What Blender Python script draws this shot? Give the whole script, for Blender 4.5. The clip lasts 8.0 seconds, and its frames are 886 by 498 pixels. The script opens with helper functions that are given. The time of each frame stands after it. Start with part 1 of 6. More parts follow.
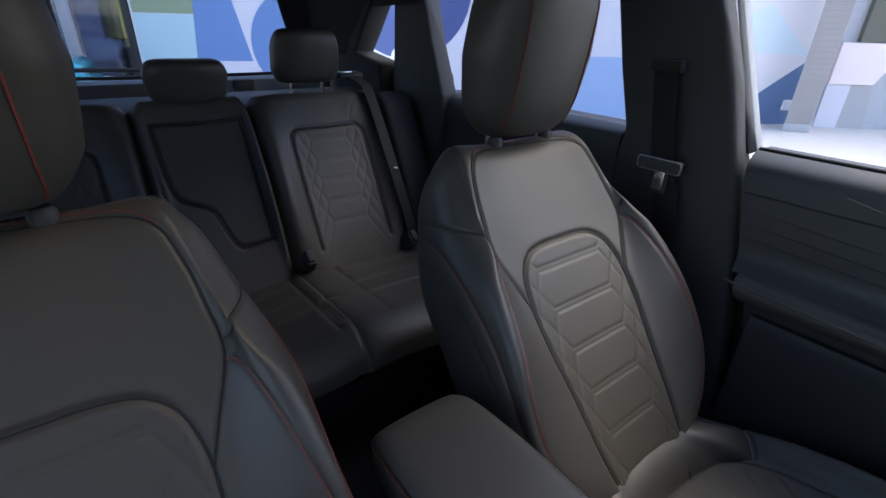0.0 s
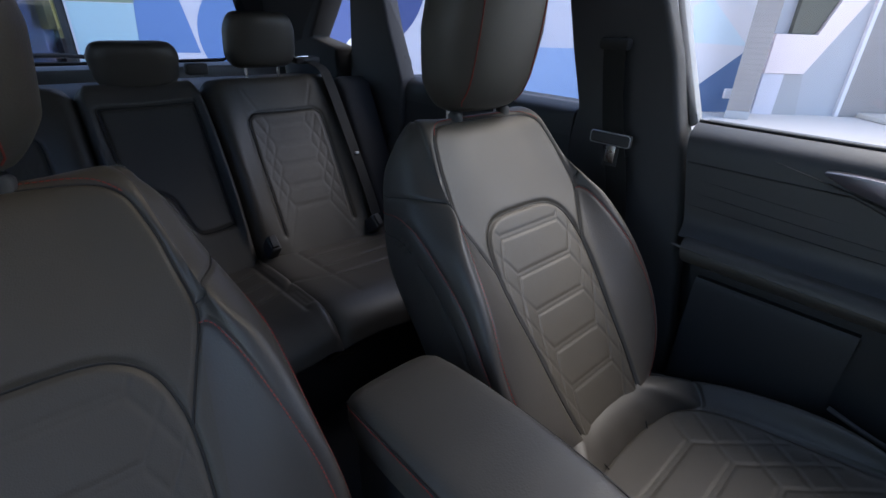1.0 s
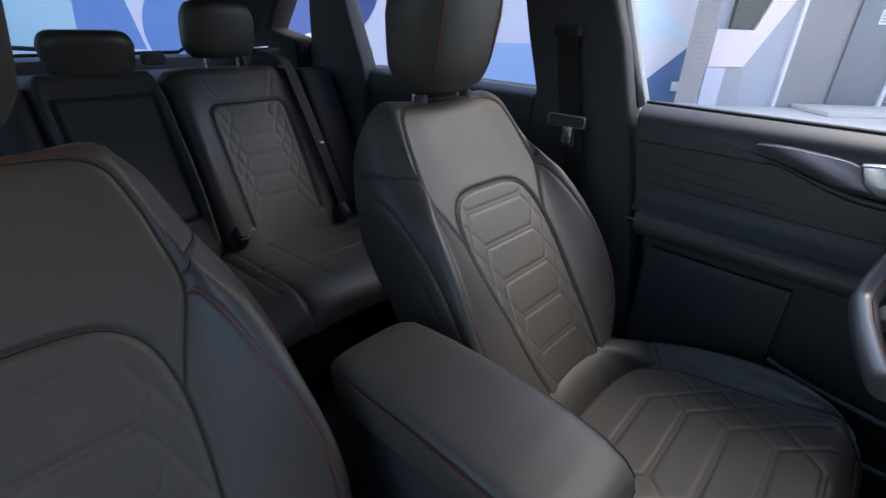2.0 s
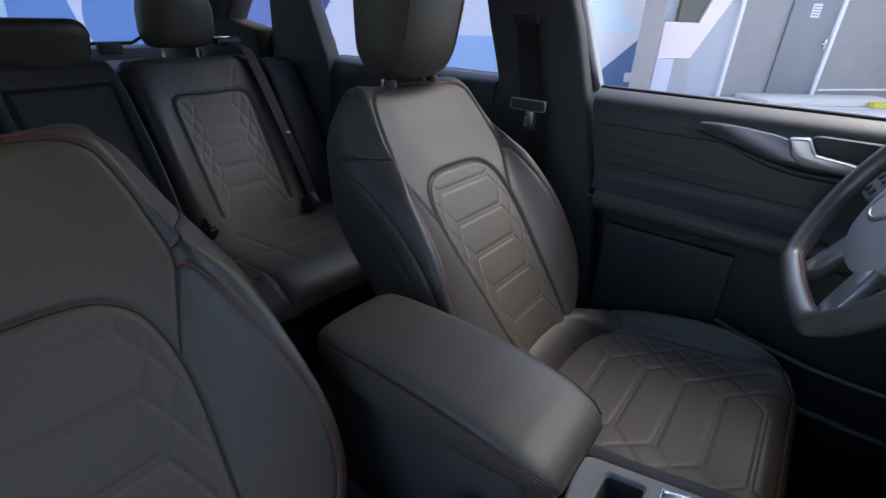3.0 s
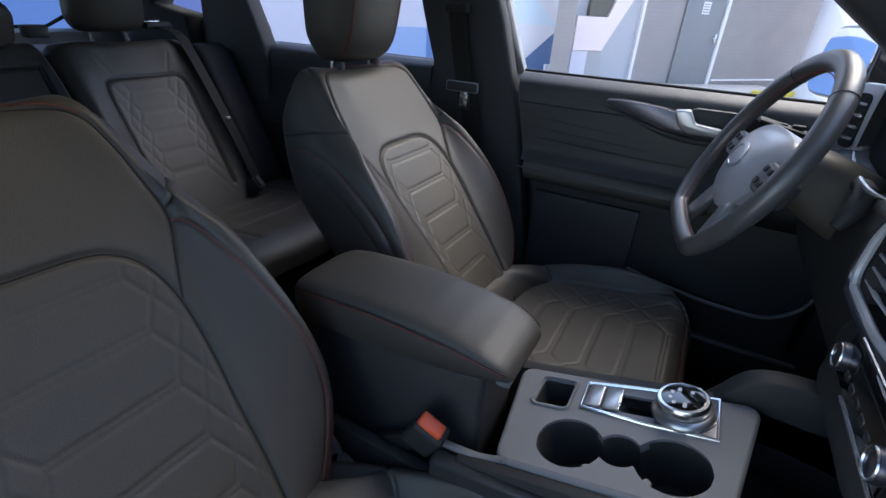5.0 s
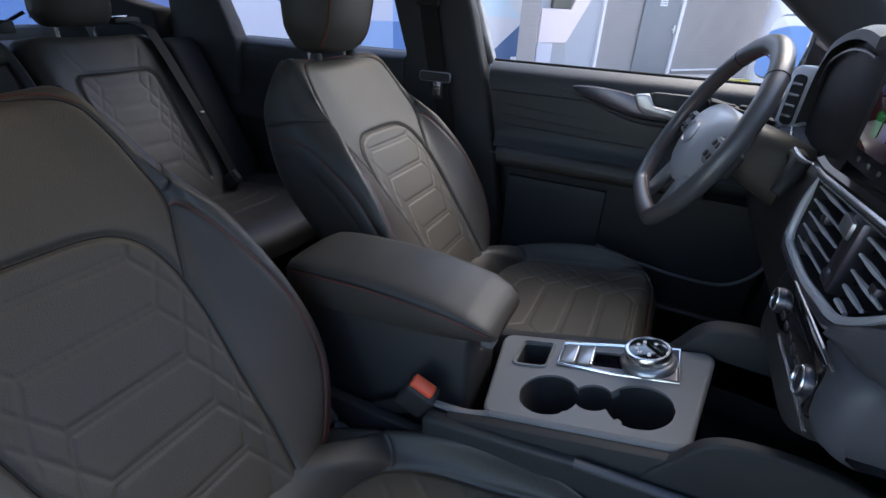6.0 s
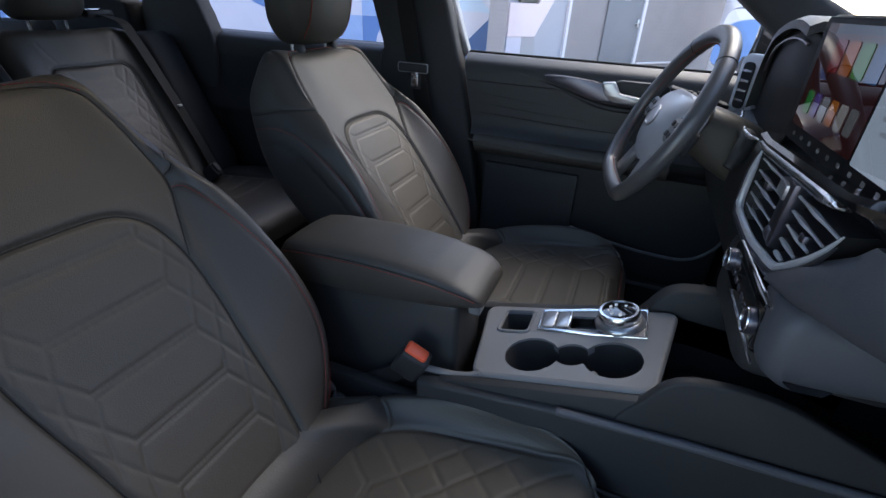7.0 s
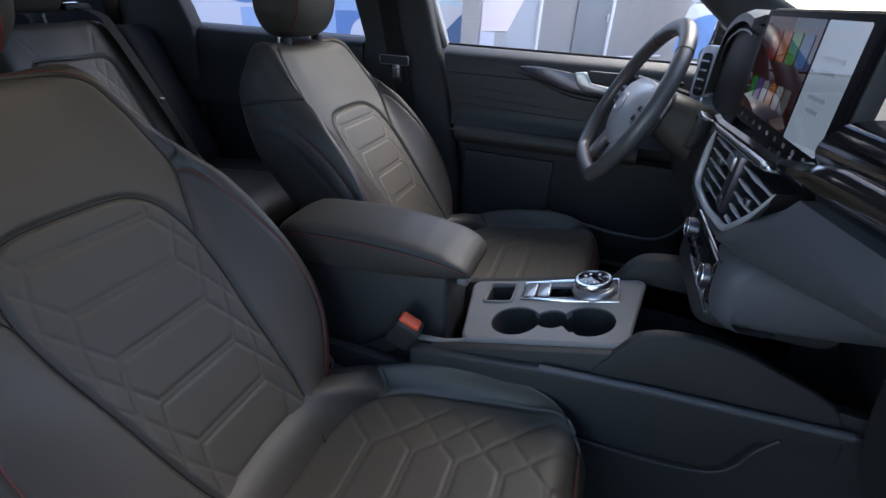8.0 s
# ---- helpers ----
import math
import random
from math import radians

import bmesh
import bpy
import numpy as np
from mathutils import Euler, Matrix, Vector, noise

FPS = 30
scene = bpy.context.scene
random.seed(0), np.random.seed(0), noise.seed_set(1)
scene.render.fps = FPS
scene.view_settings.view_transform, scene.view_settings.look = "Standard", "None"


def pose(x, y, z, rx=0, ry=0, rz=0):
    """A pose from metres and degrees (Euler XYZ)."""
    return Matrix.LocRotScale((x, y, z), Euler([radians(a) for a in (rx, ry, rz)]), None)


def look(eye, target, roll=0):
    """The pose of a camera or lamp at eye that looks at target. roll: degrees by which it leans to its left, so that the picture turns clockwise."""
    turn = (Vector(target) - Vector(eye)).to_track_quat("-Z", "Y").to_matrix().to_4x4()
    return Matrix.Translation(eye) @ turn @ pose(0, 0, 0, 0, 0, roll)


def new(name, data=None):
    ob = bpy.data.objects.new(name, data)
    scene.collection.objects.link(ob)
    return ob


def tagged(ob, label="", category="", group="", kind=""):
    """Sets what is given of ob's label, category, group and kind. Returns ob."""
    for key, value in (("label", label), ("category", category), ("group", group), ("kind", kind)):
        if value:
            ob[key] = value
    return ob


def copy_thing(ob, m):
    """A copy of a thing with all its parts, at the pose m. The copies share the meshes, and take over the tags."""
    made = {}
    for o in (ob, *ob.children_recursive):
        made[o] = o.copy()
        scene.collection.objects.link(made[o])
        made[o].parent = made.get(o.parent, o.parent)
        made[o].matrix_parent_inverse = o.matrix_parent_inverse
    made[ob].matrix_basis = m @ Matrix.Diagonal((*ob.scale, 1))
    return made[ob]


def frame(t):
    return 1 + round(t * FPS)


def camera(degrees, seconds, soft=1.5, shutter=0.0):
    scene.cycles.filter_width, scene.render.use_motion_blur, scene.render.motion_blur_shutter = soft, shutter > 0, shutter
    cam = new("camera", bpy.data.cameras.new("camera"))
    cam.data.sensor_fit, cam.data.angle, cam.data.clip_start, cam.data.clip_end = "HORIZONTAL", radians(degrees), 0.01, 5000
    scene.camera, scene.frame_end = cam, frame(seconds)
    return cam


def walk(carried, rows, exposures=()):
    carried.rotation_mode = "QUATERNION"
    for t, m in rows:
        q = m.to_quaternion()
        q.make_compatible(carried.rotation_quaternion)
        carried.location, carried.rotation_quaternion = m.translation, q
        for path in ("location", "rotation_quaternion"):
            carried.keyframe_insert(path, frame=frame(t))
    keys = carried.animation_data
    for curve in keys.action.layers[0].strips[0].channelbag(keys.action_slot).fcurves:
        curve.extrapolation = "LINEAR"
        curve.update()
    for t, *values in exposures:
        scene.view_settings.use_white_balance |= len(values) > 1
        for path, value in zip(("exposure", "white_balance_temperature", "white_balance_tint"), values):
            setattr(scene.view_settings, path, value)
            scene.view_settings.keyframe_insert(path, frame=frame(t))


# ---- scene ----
cam = camera(87.6, 8.0)
PATH = [
    (0, (-0.24, -0.201, 1.291), (0.857, 1.229, 0.424), 1.7),
    (0.5, (-0.253, -0.213, 1.279), (0.905, 1.161, 0.401), 1.8),
    (1, (-0.267, -0.227, 1.267), (0.948, 1.092, 0.381), 1.9),
    (1.5, (-0.286, -0.241, 1.259), (0.984, 1.019, 0.365), 2.0),
    (2.8, (-0.348, -0.273, 1.24), (1.049, 0.841, 0.341), 2.0),
    (3, (-0.357, -0.276, 1.24), (1.056, 0.809, 0.332), 2.1),
    (3.5, (-0.384, -0.29, 1.237), (1.068, 0.739, 0.324), 2.2),
    (4, (-0.414, -0.301, 1.237), (1.076, 0.664, 0.317), 2.5),
    (4.5, (-0.444, -0.312, 1.237), (1.081, 0.592, 0.311), 2.7),
    (5.8, (-0.526, -0.326, 1.227), (1.08, 0.424, 0.299), 3.4),
    (6, (-0.535, -0.331, 1.23), (1.072, 0.404, 0.293), 2.9),
    (6.5, (-0.566, -0.334, 1.228), (1.062, 0.347, 0.286), 2.9),
    (7, (-0.599, -0.338, 1.227), (1.044, 0.293, 0.278), 3.0),
    (7.5, (-0.634, -0.342, 1.227), (1.024, 0.24, 0.271), 3.1),
    (8, (-0.667, -0.345, 1.226), (1.003, 0.193, 0.265), 3.2),
]
walk(cam, [(t, look(eye, target, roll)) for t, eye, target, roll in PATH])

# ---- light ----
SUN_EL, SUN_AZ = 50.0, 112.0
world = bpy.data.worlds.new("sky_world")
scene.world = world
world.use_nodes = True
wn = world.node_tree
sky = wn.nodes.new("ShaderNodeTexSky")
sky.sky_type, sky.sun_disc = "NISHITA", False
sky.dust_density, sky.air_density = 0.8, 1.0
sky.sun_elevation, sky.sun_rotation = radians(SUN_EL), radians(SUN_AZ)
wn.nodes["Background"].inputs[1].default_value = 0.155
wn.links.new(sky.outputs[0], wn.nodes["Background"].inputs[0])
sun = new("sun", bpy.data.lights.new("sun", "SUN"))
sun.data.energy, sun.data.angle, sun.data.color = 0.95, radians(36), (1.0, 0.92, 0.81)
sun.matrix_basis = pose(0, 0, 20, 90 - SUN_EL, 0, 180 - SUN_AZ)
scene.view_settings.exposure = 2.0


# ---- materials ----
def nodes_of(name):
    m = bpy.data.materials.new(name)
    m.use_nodes = True
    return m, m.node_tree, m.node_tree.nodes["Principled BSDF"]


def surface(name, color, rough=0.5, metal=0.0, grain=600.0, bump=0.1, vary=0.15, patch=6.0, rough_vary=0.08, coat=0.0, spec=0.5):
    """Base colour with fine grain, broad wear in tone and gloss, and a bump."""
    m, tree, bsdf = nodes_of(name)
    link, add = tree.links.new, tree.nodes.new
    at = add("ShaderNodeTexCoord")
    fine, broad = add("ShaderNodeTexNoise"), add("ShaderNodeTexNoise")
    fine.inputs["Scale"].default_value, fine.inputs["Detail"].default_value = grain, 3
    broad.inputs["Scale"].default_value, broad.inputs["Detail"].default_value = patch, 5
    for n in (fine, broad):
        link(at.outputs["Object"], n.inputs["Vector"])
    mix = add("ShaderNodeMix")
    mix.data_type = "RGBA"
    mix.inputs[6].default_value = (*[c * (1 - vary) for c in color], 1)
    mix.inputs[7].default_value = (*[min(1, c * (1 + vary)) for c in color], 1)
    both = add("ShaderNodeMath")
    both.operation = "MULTIPLY_ADD"
    both.inputs[1].default_value, both.inputs[2].default_value = 0.35, 0.0
    link(fine.outputs["Fac"], both.inputs[0])
    plus = add("ShaderNodeMath")
    plus.operation = "MULTIPLY_ADD"
    plus.inputs[1].default_value = 0.65
    link(broad.outputs["Fac"], plus.inputs[0])
    link(both.outputs[0], plus.inputs[2])
    link(plus.outputs[0], mix.inputs[0])
    link(mix.outputs[2], bsdf.inputs["Base Color"])
    span = add("ShaderNodeMapRange")
    span.inputs["To Min"].default_value, span.inputs["To Max"].default_value = rough - rough_vary, rough + rough_vary
    link(broad.outputs["Fac"], span.inputs["Value"])
    link(span.outputs[0], bsdf.inputs["Roughness"])
    bsdf.inputs["Metallic"].default_value = metal
    bsdf.inputs["Specular IOR Level"].default_value = spec
    bsdf.inputs["Coat Weight"].default_value = coat
    bsdf.inputs["Coat Roughness"].default_value = 0.08
    if bump:
        b = add("ShaderNodeBump")
        b.inputs["Strength"].default_value, b.inputs["Distance"].default_value = bump, 0.0006
        link(fine.outputs["Fac"], b.inputs["Height"])
        link(b.outputs[0], bsdf.inputs["Normal"])
    return m


def leather_like(name, color, rough, scale=420.0, depth=0.16, vary=0.12):
    """Leatherette: cells of grain, slight creases, worn gloss."""
    m = surface(name, color, rough, grain=scale * 1.6, bump=0.0, vary=vary, patch=9.0)
    tree = m.node_tree
    add, link = tree.nodes.new, tree.links.new
    at, cell, soft, b = add("ShaderNodeTexCoord"), add("ShaderNodeTexVoronoi"), add("ShaderNodeTexNoise"), add("ShaderNodeBump")
    cell.inputs["Scale"].default_value = scale
    soft.inputs["Scale"].default_value, soft.inputs["Detail"].default_value = 26.0, 4
    link(at.outputs["Object"], cell.inputs["Vector"])
    link(at.outputs["Object"], soft.inputs["Vector"])
    mixed = add("ShaderNodeMath")
    mixed.operation = "MULTIPLY_ADD"
    mixed.inputs[1].default_value = 2.2
    link(soft.outputs["Fac"], mixed.inputs[0])
    link(cell.outputs["Distance"], mixed.inputs[2])
    b.inputs["Strength"].default_value, b.inputs["Distance"].default_value = depth, 0.0009
    link(mixed.outputs[0], b.inputs["Height"])
    link(b.outputs[0], tree.nodes["Principled BSDF"].inputs["Normal"])
    return m


def glass_like(name, tint, gloss=0.9):
    m = bpy.data.materials.new(name)
    m.use_nodes = True
    tree = m.node_tree
    tree.nodes.remove(tree.nodes["Principled BSDF"])
    add, link = tree.nodes.new, tree.links.new
    clear, shine, mix, fres = add("ShaderNodeBsdfTransparent"), add("ShaderNodeBsdfGlossy"), add("ShaderNodeMixShader"), add("ShaderNodeFresnel")
    clear.inputs[0].default_value = (*tint, 1)
    shine.inputs[0].default_value = (gloss, gloss, gloss, 1)
    shine.inputs["Roughness"].default_value = 0.0
    fres.inputs[0].default_value = 1.45
    link(fres.outputs[0], mix.inputs[0])
    link(clear.outputs[0], mix.inputs[1])
    link(shine.outputs[0], mix.inputs[2])
    link(mix.outputs[0], tree.nodes["Material Output"].inputs[0])
    return m


def lit(name, color, strength):
    m, tree, bsdf = nodes_of(name)
    bsdf.inputs["Base Color"].default_value = (*[c * 0.05 for c in color], 1)
    bsdf.inputs["Specular IOR Level"].default_value = 0.0
    bsdf.inputs["Emission Color"].default_value = (*color, 1)
    bsdf.inputs["Emission Strength"].default_value = strength
    bsdf.inputs["Roughness"].default_value = 0.2
    bsdf.inputs["Coat Weight"].default_value = 1.0
    bsdf.inputs["Coat IOR"].default_value = 1.7
    bsdf.inputs["Coat Roughness"].default_value = 0.015
    return m


LEATHER = leather_like("black_leatherette", (0.050, 0.044, 0.037), 0.50)
QUILT = leather_like("perforated_leatherette", (0.050, 0.043, 0.033), 0.50, 700.0, 0.2)
SIDE = leather_like("bolster_leatherette", (0.050, 0.044, 0.038), 0.45)
BACK = surface("seat_back_plastic", (0.03, 0.034, 0.042), 0.55, grain=900, bump=0.3)
PLASTIC = surface("soft_black_plastic", (0.034, 0.034, 0.035), 0.5, grain=1100, bump=0.35)
# Base colour lifted slightly to stand in for haze over the darks.
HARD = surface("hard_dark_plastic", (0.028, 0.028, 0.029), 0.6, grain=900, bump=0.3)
GREY = surface("grey_console_plastic", (0.17, 0.17, 0.175), 0.5, grain=1200, bump=0.3, vary=0.1)
PAD = surface("soft_dash_pad", (0.088, 0.089, 0.100), 0.5, grain=1000, bump=0.4)
GLOSS = surface("gloss_black", (0.008, 0.008, 0.009), 0.1, bump=0, rough_vary=0.03, coat=1.0)
CHROME = surface("satin_chrome", (0.82, 0.82, 0.83), 0.26, 1.0, bump=0, vary=0.04, rough_vary=0.05)
SILVER = surface("silver_paint", (0.45, 0.45, 0.46), 0.34, 0.85, bump=0.02, vary=0.05)
SMOKE = surface("smoked_metal_trim", (0.115, 0.11, 0.13), 0.32, 0.8, bump=0.05, vary=0.12)
THREAD = surface("red_thread", (0.24, 0.034, 0.025), 0.7, grain=900, bump=0.4)
SEAM = surface("dark_piping", (0.010, 0.010, 0.010), 0.6, bump=0)
# Lifted slightly as well, for haze in the footwells.
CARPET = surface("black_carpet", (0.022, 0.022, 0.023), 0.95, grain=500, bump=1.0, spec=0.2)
LINER = surface("dark_headliner", (0.035, 0.035, 0.037), 0.95, grain=700, bump=0.5, spec=0.2)
PILLAR = surface("pillar_fabric", (0.058, 0.058, 0.060), 0.85, grain=800, bump=0.5, spec=0.3)
WEB = surface("belt_webbing", (0.022, 0.022, 0.022), 0.9, grain=1400, bump=0.6, spec=0.2)
ORANGE = surface("orange_button", (0.92, 0.12, 0.045), 0.38, bump=0)
RUBBER = surface("rubber", (0.012, 0.012, 0.012), 0.75, bump=0.1)
METAL = surface("bare_steel", (0.55, 0.55, 0.56), 0.28, 1.0, bump=0.03)
# Pale base colour puts the window's reflection on the dark hub cover.
HUB = surface("hub_reflection_grey", (0.42, 0.42, 0.45), 0.36, grain=900, bump=0.08, vary=0.06, rough_vary=0.04, coat=0.3)
RIM = leather_like("smooth_rim_leather", (0.080, 0.076, 0.076), 0.36, 500.0, 0.10)
RIM.node_tree.nodes["Principled BSDF"].inputs["Specular IOR Level"].default_value = 0.9
DISPLAY = surface("dark_display_glass", (0.004, 0.004, 0.005), 0.5, bump=0, rough_vary=0.02, spec=0.08)
BRIGHT = surface("pale_silver_paint", (0.62, 0.62, 0.64), 0.30, 0.15, bump=0.02, vary=0.04)
WHITE_MARK = surface("white_print", (0.75, 0.75, 0.75), 0.5, bump=0)
GLASS = glass_like("side_glass", (0.90, 0.90, 0.90))
TINT = glass_like("tinted_glass", (0.52, 0.55, 0.63))
# Tint sets the warm light let in by the added roof panel.
ROOF_TINT = glass_like("added_roof_tint", (0.24, 0.215, 0.17))


# ---- shapes ----
class Geo:
    """Gathers faces of one part."""

    def __init__(self):
        self.v, self.f = [], []

    def add(self, verts, faces):
        k = len(self.v)
        self.v += [tuple(map(float, p)) for p in verts]
        self.f += [tuple(i + k for i in f) for f in faces]
        return self

    def grid(self, p, around=False, along=False, caps=False):
        p = np.asarray(p, float)
        n, m = p.shape[:2]
        faces = []
        for i in range(n if along else n - 1):
            for j in range(m if around else m - 1):
                a, b = (i + 1) % n, (j + 1) % m
                faces.append((i * m + j, i * m + b, a * m + b, a * m + j))
        verts = p.reshape(-1, 3)
        if caps:
            faces += [tuple(range(m))[::-1], tuple((n - 1) * m + j for j in range(m))]
        return self.add(verts, faces)

    def tube(self, path, r, n=8, closed=False, flat=1.0):
        path = [Vector(q) for q in path]
        rings, side = [], None
        for i, q in enumerate(path):
            a, b = (path[i - 1], path[(i + 1) % len(path)]) if closed else (path[max(i - 1, 0)], path[min(i + 1, len(path) - 1)])
            way = (b - a).normalized()
            if side is None:
                side = way.orthogonal().normalized()
            side = (side - way * side.dot(way)).normalized()
            up = way.cross(side)
            rr = r[i] if isinstance(r, (list, tuple, np.ndarray)) else r
            rings.append([q + side * math.cos(w) * rr + up * math.sin(w) * rr * flat for w in np.linspace(0, 2 * math.pi, n, endpoint=False)])
        return self.grid([[tuple(c) for c in ring] for ring in rings], around=True, along=closed, caps=not closed)

    def box(self, c, size, r=0.005, turn=None, seg=2):
        bm = bmesh.new()
        bmesh.ops.create_cube(bm, size=1.0, matrix=Matrix.Diagonal((*size, 1)))
        r = min(r, min(size) * 0.49)
        if r > 0:
            bmesh.ops.bevel(bm, geom=bm.edges[:], offset=r, segments=seg, profile=0.5, affect="EDGES")
        m = Matrix.Translation(c) @ (turn if turn is not None else Matrix())
        return self.take(bm, m)

    def take(self, bm, m=None):
        if m is not None:
            bm.transform(m)
        bm.verts.index_update()
        self.add([v.co for v in bm.verts], [[v.index for v in f.verts] for f in bm.faces])
        bm.free()
        return self

    def prism(self, outline, low, high, m=None, r=0.0, seg=2):
        """A plate with that outline in x, y, from low to high in z."""
        bm = bmesh.new()
        ring = [bm.verts.new((x, y, low)) for x, y in outline]
        face = bm.faces.new(ring)
        out = bmesh.ops.extrude_face_region(bm, geom=[face])
        bmesh.ops.translate(bm, verts=[v for v in out["geom"] if isinstance(v, bmesh.types.BMVert)], vec=(0, 0, high - low))
        bmesh.ops.recalc_face_normals(bm, faces=bm.faces[:])
        if r > 0:
            bmesh.ops.bevel(bm, geom=bm.edges[:], offset=r, segments=seg, profile=0.5, affect="EDGES", clamp_overlap=True)
        return self.take(bm, m)

    def lathe(self, profile, m=None, n=32):
        """Rings of (radius, height) round z."""
        p = [[(r * math.cos(w), r * math.sin(w), h) for w in np.linspace(0, 2 * math.pi, n, endpoint=False)] for r, h in profile]
        g = Geo().grid(p, around=True, caps=True)
        if m is not None:
            g.v = [tuple(m @ Vector(q)) for q in g.v]
        return self.add(g.v, g.f)

    def mesh(self, name, material, smooth=40.0):
        me = bpy.data.meshes.new(name)
        me.from_pydata(self.v, [], self.f)
        bm = bmesh.new()
        bm.from_mesh(me)
        bmesh.ops.recalc_face_normals(bm, faces=bm.faces[:])
        for e in bm.edges:
            e.smooth = len(e.link_faces) < 2 or e.calc_face_angle(0) < radians(smooth)
        for f in bm.faces:
            f.smooth = True
        bm.to_mesh(me)
        bm.free()
        me.materials.append(material)
        return me


def part(name, geo, material, parent, label="", smooth=40.0):
    ob = new(name, geo.mesh(name, material, smooth))
    ob.parent = parent
    if label:
        ob["label"] = label
    return ob


def thing(name, label, category, group="", at=(0, 0, 0), kind=""):
    ob = new(name)
    ob.empty_display_size = 0.05
    ob.location = at
    return tagged(ob, label, category, group, kind)


def solid(name, geo, material, label, category, kind="", group="", smooth=40.0):
    return tagged(new(name, geo.mesh(name, material, smooth)), label, category, group, kind)


def curve(points, n=10, closed=False):
    """A smooth line through the points."""
    p = [np.asarray(q, float) for q in points]
    out, k = [], len(p)
    for i in range(k if closed else k - 1):
        a, b, c, d = (p[(i - 1) % k], p[i], p[(i + 1) % k], p[(i + 2) % k]) if closed else (p[max(i - 1, 0)], p[i], p[i + 1], p[min(i + 2, k - 1)])
        for t in np.linspace(0, 1, n, endpoint=False):
            out.append(0.5 * (2 * b + (c - a) * t + (2 * a - 5 * b + 4 * c - d) * t**2 + (3 * b - a - 3 * c + d) * t**3))
    if not closed:
        out.append(p[-1])
    return out


def rounded(w, h, r, n=5, cx=0.0, cy=0.0):
    pts = []
    for sx, sy, a in ((1, 1, 0), (-1, 1, 90), (-1, -1, 180), (1, -1, 270)):
        for t in np.linspace(0, 90, n):
            pts.append((cx + sx * (w / 2 - r) + r * math.cos(radians(a + t)), cy + sy * (h / 2 - r) + r * math.sin(radians(a + t))))
    return pts


class Pad:
    """A stuffed pad. Along s it has a half width, the half width of its centre panel, the height of its side bolsters and a thickness;
    t runs across it: 0 the middle, 1 the panel's edge, 2 the bolster's crest, 3 the side, 4 the back's edge, 5 the back's middle; minus t mirrors."""

    def __init__(self, table, base, along, front, sink=0.01, round_from=None, round_depth=0.05, start_round=None):
        self.table = np.array(table, float)
        self.base, self.along, self.front = (np.array(q, float) for q in (base, along, front))
        self.sink, self.round_from, self.round_depth, self.start_round = sink, round_from, round_depth, start_round

    def row(self, s):
        x = self.table[:, 0]
        i = int(np.clip(np.searchsorted(x, s) - 1, 0, len(x) - 2))
        u = np.clip((s - x[i]) / (x[i + 1] - x[i]), 0, 1)
        y = self.table[:, 1:]
        m = [(y[min(k + 1, len(x) - 1)] - y[max(k - 1, 0)]) / (x[min(k + 1, len(x) - 1)] - x[max(k - 1, 0)]) * (x[i + 1] - x[i]) for k in (i, i + 1)]
        w, p, h, thick = (2 * u**3 - 3 * u**2 + 1) * y[i] + (u**3 - 2 * u**2 + u) * m[0] + (3 * u**2 - 2 * u**3) * y[i + 1] + (u**3 - u**2) * m[1]
        low, high = -thick, 0.0
        for edge, sign in ((self.round_from, 1), (self.start_round, -1)):
            if edge is not None and (s - edge) * sign > 0:
                end = x[-1] if sign > 0 else x[0]
                e = min(1.0, (s - edge) / (end - edge))
                drop = 1 - math.sqrt(max(0.0, 1 - e * e))
                high -= self.round_depth * drop
                low += (thick - self.round_depth) * 0.8 * drop
                h *= 1 - 0.7 * drop
                w -= 0.022 * drop
        return w, p, h, low, high

    def ring(self, s):
        w, p, h, low, high = self.row(s)
        mid = (low + high) / 2
        crest = max(w - 0.036, (p + w) / 2)
        edge = min(0.03, (high - low) * 0.3)
        knots = [(0, high - self.sink), (p * 0.55, high - self.sink * 0.8), (p, high), (crest, high + h), (w - 0.008, high + h - min(0.022, (high - low) * 0.25)),
                 (w, max(high + h * 0.5 - 0.045, mid)), (w - 0.004, low + edge), (w - 0.035, low), (w * 0.5, low - 0.004), (0, low - 0.006)]
        return knots

    def at(self, t, s):
        """The place at t, s."""
        knots = self.ring(s)
        where = [0, 0.55, 1, 2, 2.6, 3, 3.6, 4, 4.6, 5]
        a = abs(t)
        i = int(np.clip(np.searchsorted(where, a) - 1, 0, len(where) - 2))
        u = (a - where[i]) / (where[i + 1] - where[i])
        k = [np.array(knots[max(0, min(len(knots) - 1, j))]) for j in (i - 1, i, i + 1, i + 2)]
        if i == 0:
            k[0] = np.array([-knots[1][0], knots[1][1]])
        x, d = 0.5 * (2 * k[1] + (k[2] - k[0]) * u + (2 * k[0] - 5 * k[1] + 4 * k[2] - k[3]) * u**2 + (3 * k[1] - k[0] - 3 * k[2] + k[3]) * u**3)
        return self.base + self.along * s + self.front * d + np.array([math.copysign(x, t) if t else 0.0, 0, 0])

    def line(self, points, n=12, lift=0.0):
        """The path over the pad through those t, s."""
        return [self.at(*q) + self.out(*q) * lift for q in curve(points, n)]

    def out(self, t, s):
        a = self.at(t + 0.02, s) - self.at(t - 0.02, s)
        b = self.at(t, s + 0.002) - self.at(t, s - 0.002)
        n = np.cross(a, b)
        n = n / (np.linalg.norm(n) + 1e-9)
        if n @ self.front < 0 and abs(t) < 2:
            n = -n
        if abs(t) >= 2 and n[0] * t < 0:
            n = -n
        return n

